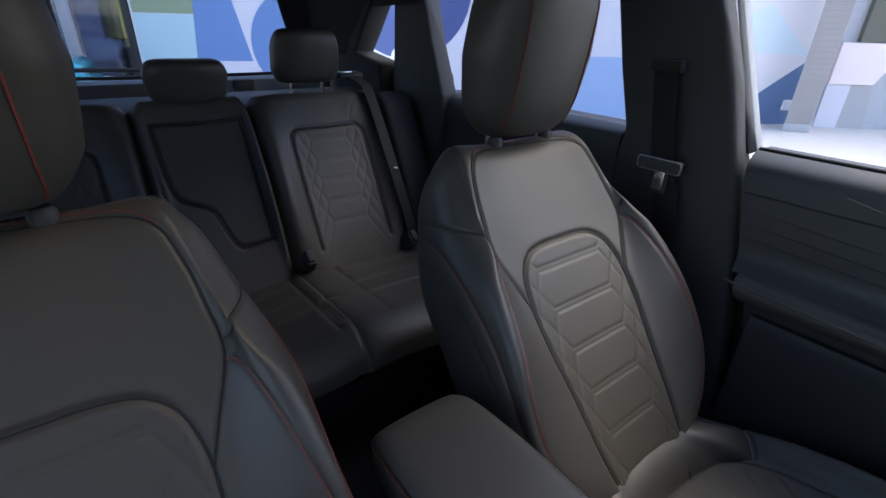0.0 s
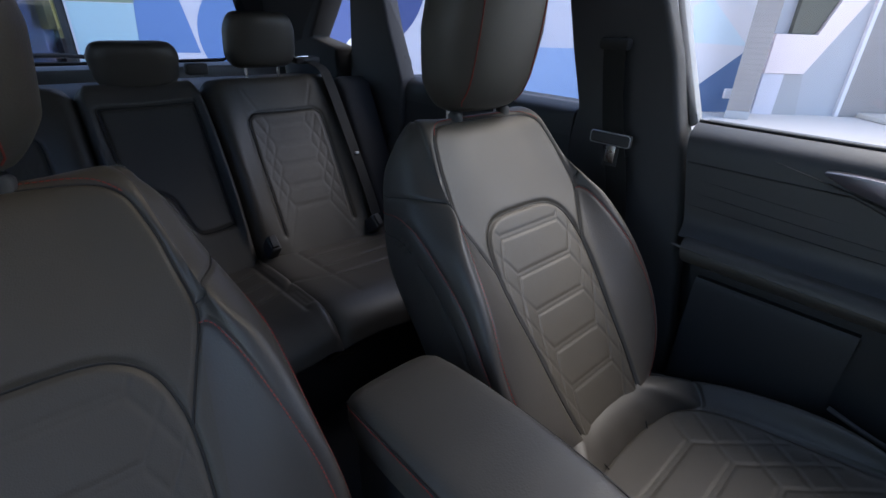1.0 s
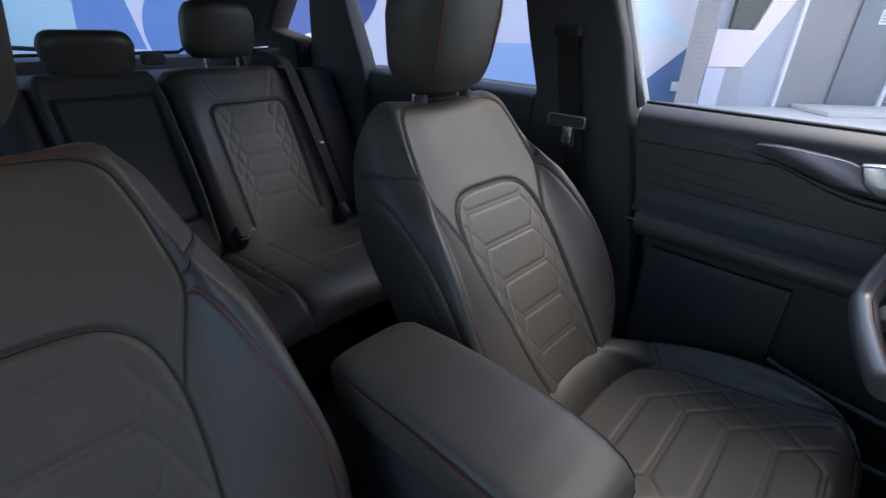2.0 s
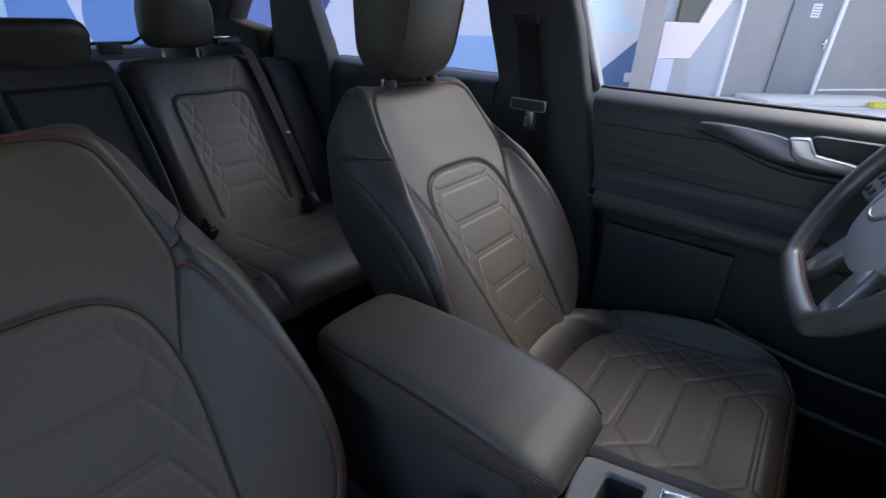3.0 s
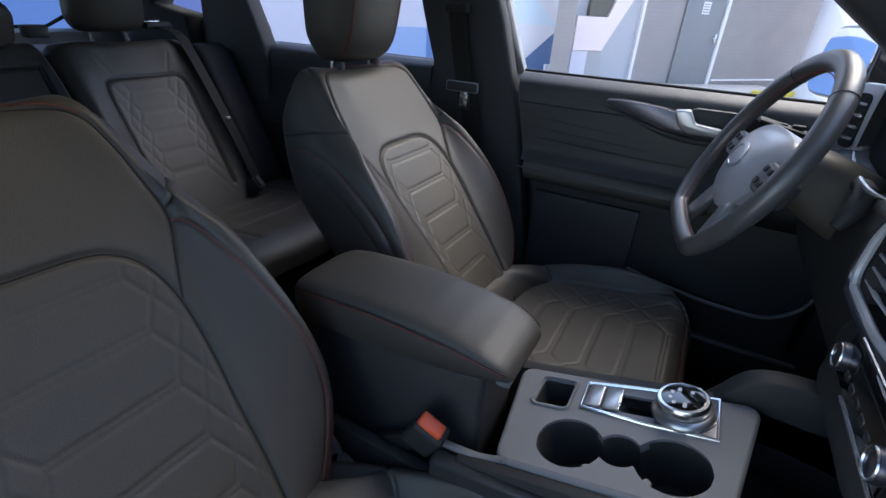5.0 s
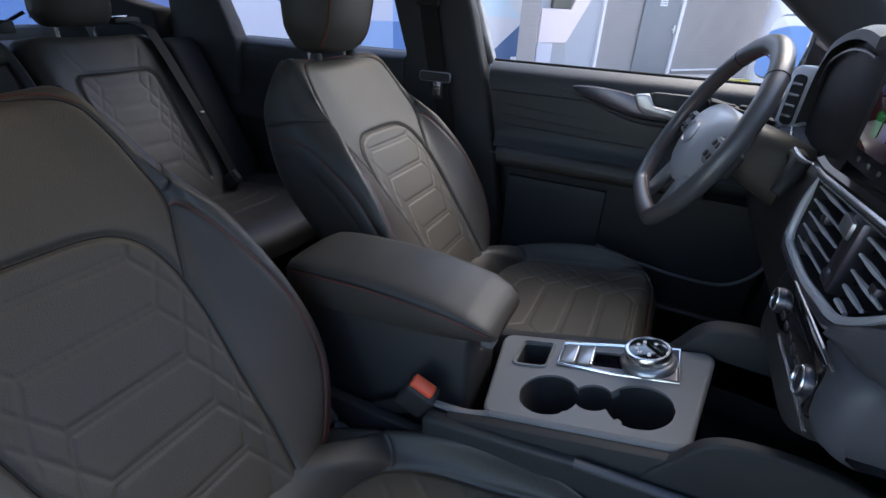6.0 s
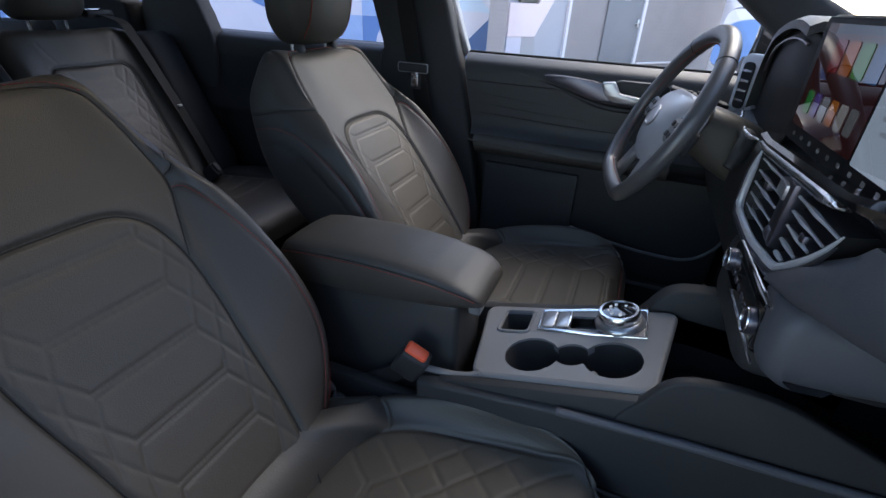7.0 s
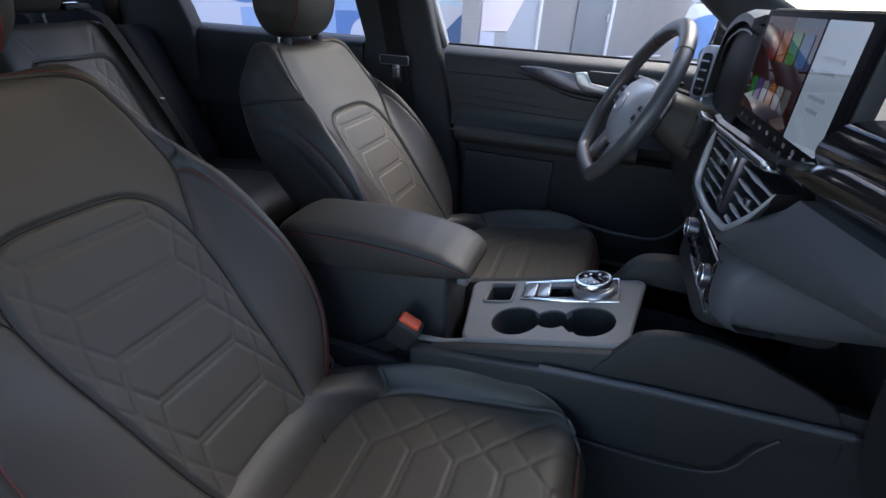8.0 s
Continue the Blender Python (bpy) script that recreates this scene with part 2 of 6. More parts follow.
    def shells(self, ts, ss, grooves):
        """The grid of places, with the grooves pressed in: (lines, depth, width)."""
        p = np.array([[self.at(t, s) for t in ts] for s in ss])
        a, b = np.gradient(p, axis=1), np.gradient(p, axis=0)
        n = np.cross(a, b)
        n /= np.linalg.norm(n, axis=2, keepdims=True) + 1e-12
        if (n[len(ss) // 2, len(ts) // 2] @ self.front) < 0:
            n = -n
        sink = np.zeros(p.shape[:2])
        flat = p.reshape(-1, 3)
        for lines, depth, width in grooves:
            near = np.full(len(flat), 9.0)
            for l in lines:
                for c in np.array_split(np.array(l), max(1, len(l) // 40)):
                    lo, hi = c.min(0) - 3 * width, c.max(0) + 3 * width
                    pick = np.nonzero(((flat > lo) & (flat < hi)).all(1))[0]
                    if len(pick):
                        d = np.sqrt(((flat[pick][:, None] - c[None]) ** 2).sum(2)).min(1)
                        near[pick] = np.minimum(near[pick], d)
            sink = np.maximum(sink, (depth * np.exp(-((near / width) ** 2))).reshape(sink.shape))
        return p - n * sink[..., None]


class BackPad(Pad):
    """A backrest: its panel's half width, the bolster's crest (half width, height), the widest half width and how far behind the panel it lies, and the thickness."""

    def row(self, s):
        x, y = self.table[:, 0], self.table[:, 1:]
        i = int(np.clip(np.searchsorted(x, s) - 1, 0, len(x) - 2))
        u = np.clip((s - x[i]) / (x[i + 1] - x[i]), 0, 1)
        m = [(y[min(k + 1, len(x) - 1)] - y[max(k - 1, 0)]) / (x[min(k + 1, len(x) - 1)] - x[max(k - 1, 0)]) * (x[i + 1] - x[i]) for k in (i, i + 1)]
        p, c, h, w, deep, thick = (2 * u**3 - 3 * u**2 + 1) * y[i] + (u**3 - 2 * u**2 + u) * m[0] + (3 * u**2 - 2 * u**3) * y[i + 1] + (u**3 - u**2) * m[1]
        low, high = -thick, 0.0
        if self.round_from is not None and s > self.round_from:
            e = min(1.0, (s - self.round_from) / (x[-1] - self.round_from))
            drop = 1 - math.sqrt(max(0.0, 1 - e * e))
            high -= self.round_depth * drop
            low += (thick - self.round_depth) * 0.8 * drop
            h, deep = h * (1 - 0.7 * drop), deep * (1 - 0.6 * drop)
            w, c, p = w - 0.030 * drop, c - 0.022 * drop, p - 0.018 * drop
        return p, c, h, w, deep, low, high

    def ring(self, s):
        p, c, h, w, deep, low, high = self.row(s)
        edge = min(0.03, (high - low) * 0.3)
        side = min(max(high - deep, low + 0.05), high - 0.004)
        return [(0, high - self.sink), (p * 0.55, high - self.sink * 0.8), (p, high), (c, high + h), (c + (w - c) * 0.72, (high + h) * 0.62 + side * 0.38),
                (w, side), (w - 0.004, min(low + edge, side - 0.002)), (w - 0.035, low), (w * 0.5, low - 0.004), (0, low - 0.006)]


def dense(lines, step=0.002):
    out = []
    for l in lines:
        l = np.array(l)
        pts = []
        for a, b in zip(l[:-1], l[1:]):
            k = max(1, int(np.linalg.norm(b - a) / step))
            pts += [a + (b - a) * i / k for i in range(k)]
        out.append(pts + [l[-1]])
    return out


def stitches(geo, path, pitch=0.0055, length=0.0038, r=0.0007):
    """Single stitches along a path."""
    path = np.array(path)
    run = np.r_[0, np.cumsum(np.linalg.norm(np.diff(path, axis=0), axis=1))]
    for a in np.arange(0, run[-1] - length, pitch):
        ends = [np.array([np.interp(q, run, path[:, k]) for k in range(3)]) for q in (a, a + length)]
        geo.tube(ends, r, 5)
    return geo


def belt(geo, path, width, across, thick=0.0014):
    """A flat strap along a path; across: its width's direction."""
    across = Vector(across).normalized()
    rows = []
    path = [Vector(q) for q in path]
    for i, q in enumerate(path):
        way = (path[min(i + 1, len(path) - 1)] - path[max(i - 1, 0)]).normalized()
        side = (across - way * across.dot(way)).normalized()
        nor = way.cross(side)
        rows.append([tuple(q + side * u * width / 2 + nor * v * thick / 2) for u, v in ((-1, -1), (1, -1), (1, 1), (-1, 1))])
    return geo.grid(rows, around=True, caps=True)


def thicken(p, shift):
    back = p + np.array(shift)
    return Geo().grid(np.concatenate([p, back[:, ::-1]], axis=1), around=True, caps=True)

# ---- ground and building ----
tagged(new("ground", Geo().grid([[(x, y, 0) for x in (-300, -20, 0, 6, 20, 300)] for y in (-300, -20, -4, 0, 4, 14, 20, 300)]).mesh("ground", surface("pale_concrete", (0.66, 0.60, 0.56), 0.85, grain=60, bump=0.2, patch=1.2, vary=0.08))), "pale concrete forecourt under the car", "ground", kind="structure")

WHITE_WALL = surface("white_mural_ground", (0.84, 0.78, 0.80), 0.8, grain=90, bump=0.2, vary=0.03, patch=0.8)
PALE_BLUE = surface("pale_blue_paint", (0.46, 0.58, 0.80), 0.8, grain=90, bump=0.2, vary=0.04, patch=0.8)
MID_BLUE = surface("mid_blue_paint", (0.19, 0.31, 0.57), 0.8, grain=90, bump=0.2, vary=0.05, patch=0.8)
DEEP_BLUE = surface("deep_blue_paint", (0.10, 0.13, 0.30), 0.8, grain=90, bump=0.2, vary=0.05, patch=0.8)
TEAL = surface("pale_teal_paint", (0.55, 0.72, 0.74), 0.8, grain=90, bump=0.2, vary=0.05, patch=0.8)
JOINT = surface("dark_joint", (0.335, 0.30, 0.292), 0.9, grain=80, bump=0.3)
BRICK = surface("grey_brown_brick", (0.36, 0.32, 0.31), 0.85, grain=60, bump=0.4, vary=0.2, patch=3)
DOOR_GREY = surface("grey_steel_door", (0.25, 0.245, 0.255), 0.5, grain=50, bump=0.1, vary=0.06)
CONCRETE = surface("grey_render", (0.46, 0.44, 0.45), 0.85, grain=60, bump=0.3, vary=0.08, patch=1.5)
YELLOW = surface("yellow_kerb_paint", (0.80, 0.62, 0.08), 0.7, grain=50, bump=0.2)

# Carries the sun's warmth and brightness in its colour.
SUNLIT_WALL = surface("sunlit_white_render", (0.92, 0.76, 0.74), 0.8, grain=80, bump=0.2, vary=0.03)
LILAC = surface("lilac_grey_render", (0.50, 0.49, 0.52), 0.85, grain=60, bump=0.2, vary=0.06, patch=1.2)

# The mural wall stands oblique to the car; u runs along it, v up.
M0, MU = Vector((0.752, 8.99, 0)), Vector((0.783, -0.622, 0))
MN = Vector((-0.622, -0.783, 0))
M_MURAL = Matrix(((MU.x, 0, MN.x, M0.x), (MU.y, 0, MN.y, M0.y), (0, 1, 0, 0), (0, 0, 0, 1)))
wall_mural = tagged(new("wall_mural", Geo().prism([(-0.1, -0.3), (10.6, -0.3), (10.6, 4.6), (-0.1, 4.6)], -0.3, 0, M_MURAL).mesh("wall_mural", WHITE_WALL)), "white painted wall with a blue geometric mural", "wall", kind="structure")


def painted(outline, material, label, lift=0.004):
    part("painted_shape", Geo().prism(outline, 0.0, lift, M_MURAL), material, wall_mural, label)


def disc(cu, cv, r, n=40):
    return [(cu + r * math.cos(w), cv + r * math.sin(w)) for w in np.linspace(0, 2 * math.pi, n, endpoint=False)]


K = lambda pts: [(0.91 * u, 0.116 + 0.91 * v) for u, v in pts]
painted(K([(-0.07, -0.1), (0.88, -0.1), (0.97, 1.36), (-0.07, 1.36)]), TEAL, "pale teal panel")
painted(K([(-0.07, 1.37), (0.98, 1.37), (1.05, 2.4), (-0.07, 2.4)]), surface("olive_paint", (0.34, 0.40, 0.24), 0.8, grain=90, bump=0.2, vary=0.12, patch=1.5), "olive panel")
painted(K([(0.9, 0.64), (1.88, 0.66), (1.45, 2.4), (1.06, 2.4)]), MID_BLUE, "blue trapezium")
painted(K(disc(2.72, 0.95, 0.83)), MID_BLUE, "blue disc", 0.006)
painted(K(disc(4.55, 1.85, 1.08)), DEEP_BLUE, "deep blue disc", 0.006)
painted(K(disc(4.46, 0.80, 0.17, 24)), WHITE_WALL, "small white disc", 0.010)
painted(K([(4.75, 0.85), (5.48, 0.22), (5.3, -0.1), (4.75, -0.1)]), DEEP_BLUE, "deep blue triangle")
painted(K(disc(7.0, 1.62, 0.66)), MID_BLUE, "blue disc", 0.006)
painted(K([(6.9, -0.1), (8.52, -0.1), (8.52, 0.90), (6.9, 0.90)]), PALE_BLUE, "pale blue block")
painted(K([(8.525, -0.1), (9.5, -0.1), (9.5, 0.90), (8.525, 0.90)]), MID_BLUE, "blue block")
painted(K([(8.525, 0.905), (9.2, 0.905), (9.0, 2.6), (8.525, 2.6)]), PALE_BLUE, "pale blue block")
painted(K(disc(9.15, 0.45, 0.36)), WHITE_WALL, "white disc", 0.008)
painted(K([(10.2, 1.62), (10.5, 1.75), (11.35, 1.02), (10.35, 1.05)]), surface("ice_blue_paint", (0.72, 0.80, 0.86), 0.8, grain=90, bump=0.2, vary=0.03, patch=0.8), "ice blue triangle")
painted(K([(10.45, 0.2), (11.4, 0.98), (11.6, 1.0), (11.6, -0.12), (10.3, -0.12)]), surface("clear_blue_paint", (0.13, 0.20, 0.36), 0.8, grain=90, bump=0.2, vary=0.05, patch=0.8), "clear blue triangle")
part("outlet", Geo().prism(K([(11.15, 0.13), (11.28, 0.13), (11.28, 0.30), (11.15, 0.30)]), 0.004, 0.06, M_MURAL, 0.01), WHITE_WALL, wall_mural, "white outlet box")

# Far glass front beside the mural.
facade = thing("glass_facade", "glass shop front with dark mullions and a yellow-green interior", "building", kind="structure")
FAC = surface("olive_interior", (0.35, 0.36, 0.16), 0.8, grain=30, vary=0.5, patch=1.5)
M_FAC = M_MURAL
part("back_wall", Geo().prism([(-9, 0), (-0.25, 0), (-0.25, 6), (-9, 6)], -2.6, -2.4, M_FAC), FAC, facade)
for u, w, mat in ((-0.16, 0.045, HARD), (-1.13, 0.085, CONCRETE), (-1.40, 0.03, HARD), (-2.1, 0.05, HARD), (-3.2, 0.05, HARD), (-4.4, 0.05, HARD), (-6.0, 0.05, HARD), (-8.0, 0.05, HARD)):
    part("mullion", Geo().prism([(u - w, 0), (u + w, 0), (u + w, 6), (u - w, 6)], -0.1, 0.04, M_FAC, 0.01), mat, facade)
for u, w, lo, hi, mat in ((-2.25, 0.30, 0, 3, PALE_BLUE), (-3.1, 0.22, 0, 3, TEAL), (-1.95, 0.14, 0.9, 3, FAC), (-3.9, 0.35, 0, 3, MID_BLUE), (-1.55, 0.25, 0.0, 0.75, HARD), (-2.4, 0.5, 0.0, 0.5, LILAC)):
    part("shop_display", Geo().prism([(u - w, lo), (u + w, lo), (u + w, hi), (u - w, hi)], -2.38, -2.1, M_FAC, 0.01), mat, facade)
part("stall_riser", Geo().prism([(-9, 0), (-0.12, 0), (-0.12, 0.42), (-9, 0.42)], -0.06, 0.03, M_FAC, 0.01), CONCRETE, facade)
part("pane", Geo().prism([(-9, 0.1), (-0.3, 0.1), (-0.3, 6), (-9, 6)], -0.03, -0.02, M_FAC), TINT, facade)

# A cyan car parked behind.
parked = thing("parked_car", "cyan hatchback with a lit headlamp parked behind", "car")
M_PARK = Matrix.Translation((-2.22, 8.6, 0)) @ Matrix.Rotation(radians(80), 4, "Z") @ Matrix.Scale(1.25, 4)
CYAN = surface("cyan_car_paint", (0.03, 0.30, 0.42), 0.25, 0.2, bump=0, vary=0.05, coat=1.0)
M_PS = M_PARK @ Matrix(((0, 0, 1, 0), (-1, 0, 0, 0), (0, 1, 0, 0), (0, 0, 0, 1)))
side = [(q[0], q[1]) for q in curve([(0.95, 0.22), (1.0, 0.45), (0.95, 0.62), (0.55, 0.70), (0.25, 0.74), (-0.9, 0.76), (-1.0, 0.5), (-0.95, 0.22)], 4, True)]
part("body", Geo().prism([(1.75 * x, z) for x, z in side], -0.42, 0.42, M_PS, 0.03), CYAN, parked)
part("cabin", Geo().prism([(0.75, 0.76), (0.25, 1.05), (-1.0, 1.06), (-1.55, 0.76)], -0.36, 0.36, M_PS, 0.05), GLOSS, parked, "dark glazed cabin")
for gy in (-1, 1):
    part("headlamp", Geo().box(tuple(M_PS @ Vector((1.68, 0.55, 0.27 * gy))), (0.10, 0.08, 0.07), 0.02), lit("headlamp_light", (0.9, 1.0, 1.0), 6.0 if gy < 0 else 0.5), parked, "white headlamp")
for wx in (1.1, -1.1):
    for gy in (-1, 1):
        part("wheel", Geo().lathe([(0.27, -0.08), (0.30, -0.05), (0.30, 0.05), (0.27, 0.08)], M_PS @ Matrix.Translation((wx, 0.30, 0.38 * gy)), 20), RUBBER, parked)

# Brick column, recess, door wall and round column.
B0, BU = Vector((10.13, 1.28, 0)), Vector((0.69, -0.724, 0))
BN = Vector((-0.724, -0.69, 0))
M_BRICK = Matrix(((BU.x, 0, BN.x, B0.x), (BU.y, 0, BN.y, B0.y), (0, 1, 0, 0), (0, 0, 0, 1)))
wall_brick = tagged(new("wall_brick", Geo().prism([(0, 0), (6.5, 0), (6.5, 4.6), (0, 4.6)], -0.4, 0, M_BRICK).mesh("wall_brick", JOINT)), "grey-brown brick wall round a steel door", "wall", kind="structure")
for k in range(34):
    for u0, u1 in ((0.005, 0.87), (1.87, 5.6)):
        part("course", Geo().prism([(u0, 0.03 + 0.075 * k), (u1, 0.03 + 0.075 * k), (u1, 0.093 + 0.075 * k), (u0, 0.093 + 0.075 * k)], 0.0005, 0.002, M_BRICK), BRICK, wall_brick)
steel_door = thing("door_1", "closed grey steel door with a lever handle and a small white notice", "door", kind="structure")
part("leaf", Geo().prism([(0.88, 0.02), (1.78, 0.02), (1.78, 2.2), (0.88, 2.2)], 0.004, 0.05, M_BRICK, 0.006), DOOR_GREY, steel_door)
part("frame", Geo().prism([(1.785, 0.0), (1.86, 0.0), (1.86, 2.3), (1.785, 2.3)], 0.004, 0.09, M_BRICK, 0.006), WHITE_WALL, steel_door, "pale door frame")
handle = part("door_handle", Geo().box((1.72, 0.97, 0.07), (0.05, 0.16, 0.02), 0.006).box((1.68, 0.97, 0.10), (0.14, 0.025, 0.025), 0.008), METAL, steel_door)
handle.matrix_basis = M_BRICK
note = part("notice", Geo().box((1.33, 1.5, 0.056), (0.17, 0.22, 0.006), 0.001), WHITE_WALL, steel_door, "white paper notice")
note.matrix_basis = M_BRICK
for k in range(4):
    bar_ob = part("print_bar", Geo().box((1.33, 1.43 + 0.045 * k, 0.060), (0.13, 0.018, 0.002), 0.0), DOOR_GREY, note)


column = thing("brick_column", "square grey brick column on the pavement", "column")
part("shaft", Geo().prism([(8.175, 2.39), (8.365, 2.12), (8.755, 2.22), (8.565, 2.49)], 0.12, 5, None), JOINT, column)
part("plinth", Geo().prism([(8.16, 2.395), (8.36, 2.105), (8.765, 2.21), (8.575, 2.505)], 0, 0.12, None, 0.01), CONCRETE, column)
for k in range(30):
    part("course", Geo().prism([(8.171, 2.391), (8.363, 2.116), (8.759, 2.216), (8.568, 2.495)], 0.14 + 0.075 * k, 0.200 + 0.075 * k, None), BRICK, column)
pillar = thing("round_column", "smooth white round concrete column on the pavement", "column")
part("shaft", Geo().lathe([(0.33, 0), (0.33, 5.0)], Matrix.Translation((11.75, -1.95, 0)), 40), WHITE_WALL, pillar)
recess = thing("wall_recess", "pale recess with a painted sunlit patch beside the brick wall", "wall", kind="structure")
part("back_wall", Geo().prism([(-2.6, 0.0), (0.0, 0.0), (0.0, 4.6), (-2.6, 4.6)], -0.45, -0.05, M_BRICK), LILAC, recess)
# Sunlit part of the wall, its edge and brightness put into shape and colour.
part("sunlit_patch", Geo().prism([(-1.45, 0.65), (-0.84, 0.66), (-0.05, 2.1), (-0.5, 2.1), (-0.82, 1.24), (-1.45, 1.24)], -0.05, 0.10, M_BRICK), SUNLIT_WALL, recess, "warm white sunlit patch")
# Lit face paler, shaded piece greyer: light and shade put into the render colours.
part("pier", Geo().prism([(-1.45, 0.0), (-1.12, 0.0), (-1.12, 0.645), (-1.45, 0.645)], -0.05, 0.08, M_BRICK), surface("pale_lilac_render", (0.72, 0.68, 0.74), 0.8, grain=60, bump=0.2, vary=0.04), recess)
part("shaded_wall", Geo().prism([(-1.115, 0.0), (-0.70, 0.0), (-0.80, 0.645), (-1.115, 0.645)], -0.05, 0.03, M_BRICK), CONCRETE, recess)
# Shade inside the opening is put into this dark panel's colour.
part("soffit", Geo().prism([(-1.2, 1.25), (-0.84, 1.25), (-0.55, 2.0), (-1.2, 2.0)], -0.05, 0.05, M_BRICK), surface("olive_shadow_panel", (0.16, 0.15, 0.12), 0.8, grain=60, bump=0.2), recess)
part("corner_bead", Geo().prism([(-0.06, 0.0), (0.0, 0.0), (0.0, 4.0), (-0.06, 4.0)], -0.05, 0.02, M_BRICK), WHITE_WALL, recess)
kerb = thing("kerb", "pale concrete kerb with a yellow painted end", "kerb", kind="structure")
part("stone", Geo().prism([(0.3, -0.9), (3.2, -0.9), (3.2, 0), (0.3, 0)], 0.0, 0.08, Matrix(((BU.x, -BN.x, 0, B0.x), (BU.y, -BN.y, 0, B0.y), (0, 0, 1, 0), (0, 0, 0, 1))), 0.015), surface("pale_kerb_stone", (0.70, 0.62, 0.56), 0.85, grain=60, bump=0.3, vary=0.06), kerb)
part("yellow_end", Geo().prism([(2.2, -1.05), (3.3, -1.05), (3.3, -0.905), (2.2, -0.905)], 0.0, 0.10, Matrix(((BU.x, -BN.x, 0, B0.x), (BU.y, -BN.y, 0, B0.y), (0, 0, 1, 0), (0, 0, 0, 1))), 0.015), YELLOW, kerb, "yellow painted kerb end")
part("pipe", Geo().tube([tuple(M_BRICK @ Vector((1.95, 0.16, 0.04))), tuple(M_BRICK @ Vector((3.6, 0.2, 0.04)))], 0.02, 8), WHITE_WALL, kerb)


# Unseen wall ahead, added to cut the sky light through the windscreen.
solid("light_block_front", Geo().box((-4.0, -7.0, 3.2), (10.0, 0.3, 6.4), 0.02), surface("tan_render", (0.46, 0.40, 0.34), 0.85, grain=60, bump=0.3, vary=0.08, patch=1.5), "unseen plain tan wall ahead, added to block sky light", "wall", "structure")
# Unseen wall, added to hold back light from the passenger side.
solid("light_block_side", Geo().box((-2.6, -4.2, 1.6), (0.25, 5.3, 3.2), 0.02), CONCRETE, "unseen concrete wall beside the car, added to block light", "wall", "structure")
# Unseen dark strip, added to weaken light bounced off the ground.
solid("road", Geo().prism([(-3.2, -5.8), (-0.95, -5.8), (-0.95, 6.0), (-3.2, 6.0)], 0.0, 0.006), surface("bounce_cut_asphalt", (0.055, 0.054, 0.052), 0.9, grain=120, bump=0.6, vary=0.2, patch=1.5), "unseen dark strip beside the car, added to weaken ground bounce", "road", "structure")

# ---- car body ----
shell = thing("car_body", "dark interior shell of a compact crossover car", "car", kind="structure")
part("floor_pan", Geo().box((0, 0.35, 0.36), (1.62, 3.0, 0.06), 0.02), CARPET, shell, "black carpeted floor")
roof_z = lambda x, y: 1.53 + 0.03 * (1 - (x / 0.6) ** 2) - 0.06 * max(0, y - 0.6) ** 2
ROOF_X, ROOF_Y = np.r_[-0.60, -0.5, -0.42:0.42:9j, 0.5, 0.60], np.r_[-0.42, -0.32, -0.22:0.80:9j, 0.95, 1.1, 1.3, 1.55]
low = np.array([[(x, y, roof_z(x, y)) for x in ROOF_X] for y in ROOF_Y])
liner = Geo()
for i, y in enumerate(ROOF_Y[:-1]):
    for j, x in enumerate(ROOF_X[:-1]):
        if not (-0.43 < x < 0.41 and -0.23 < y < 0.40):
            q = [low[i, j], low[i, j + 1], low[i + 1, j + 1], low[i + 1, j]]
            liner.add(q + [c + np.array((0, 0, 0.04)) for c in q], [(0, 1, 2, 3), (4, 7, 6, 5), (0, 4, 5, 1), (1, 5, 6, 2), (2, 6, 7, 3), (3, 7, 4, 0)])
part("headliner", liner, LINER, shell, "dark fabric headliner")
# Unseen panel, added to let warm light in from above.
part("added_roof_panel", Geo().grid([[(x, y, roof_z(x, y) + 0.03) for x in ROOF_X[2:11]] for y in ROOF_Y[2:8]]), ROOF_TINT, shell, "unseen tinted panel added to let light through the roof")


def bar(path, w, d, twist=(0, 1, 0)):
    """A padded bar along a path: w across, d deep."""
    rows = []
    pts = [Vector(q) for q in path]
    for i, q in enumerate(pts):
        way = (pts[min(i + 1, len(pts) - 1)] - pts[max(i - 1, 0)]).normalized()
        side = (Vector(twist) - way * Vector(twist).dot(way)).normalized()
        nor = way.cross(side)
        ww = w[i] if isinstance(w, (list, tuple)) else w
        rows.append([tuple(q + side * a * ww + nor * b * d) for a, b in rounded(1, 1, 0.3, 4)])
    return Geo().grid(rows, around=True, caps=True)


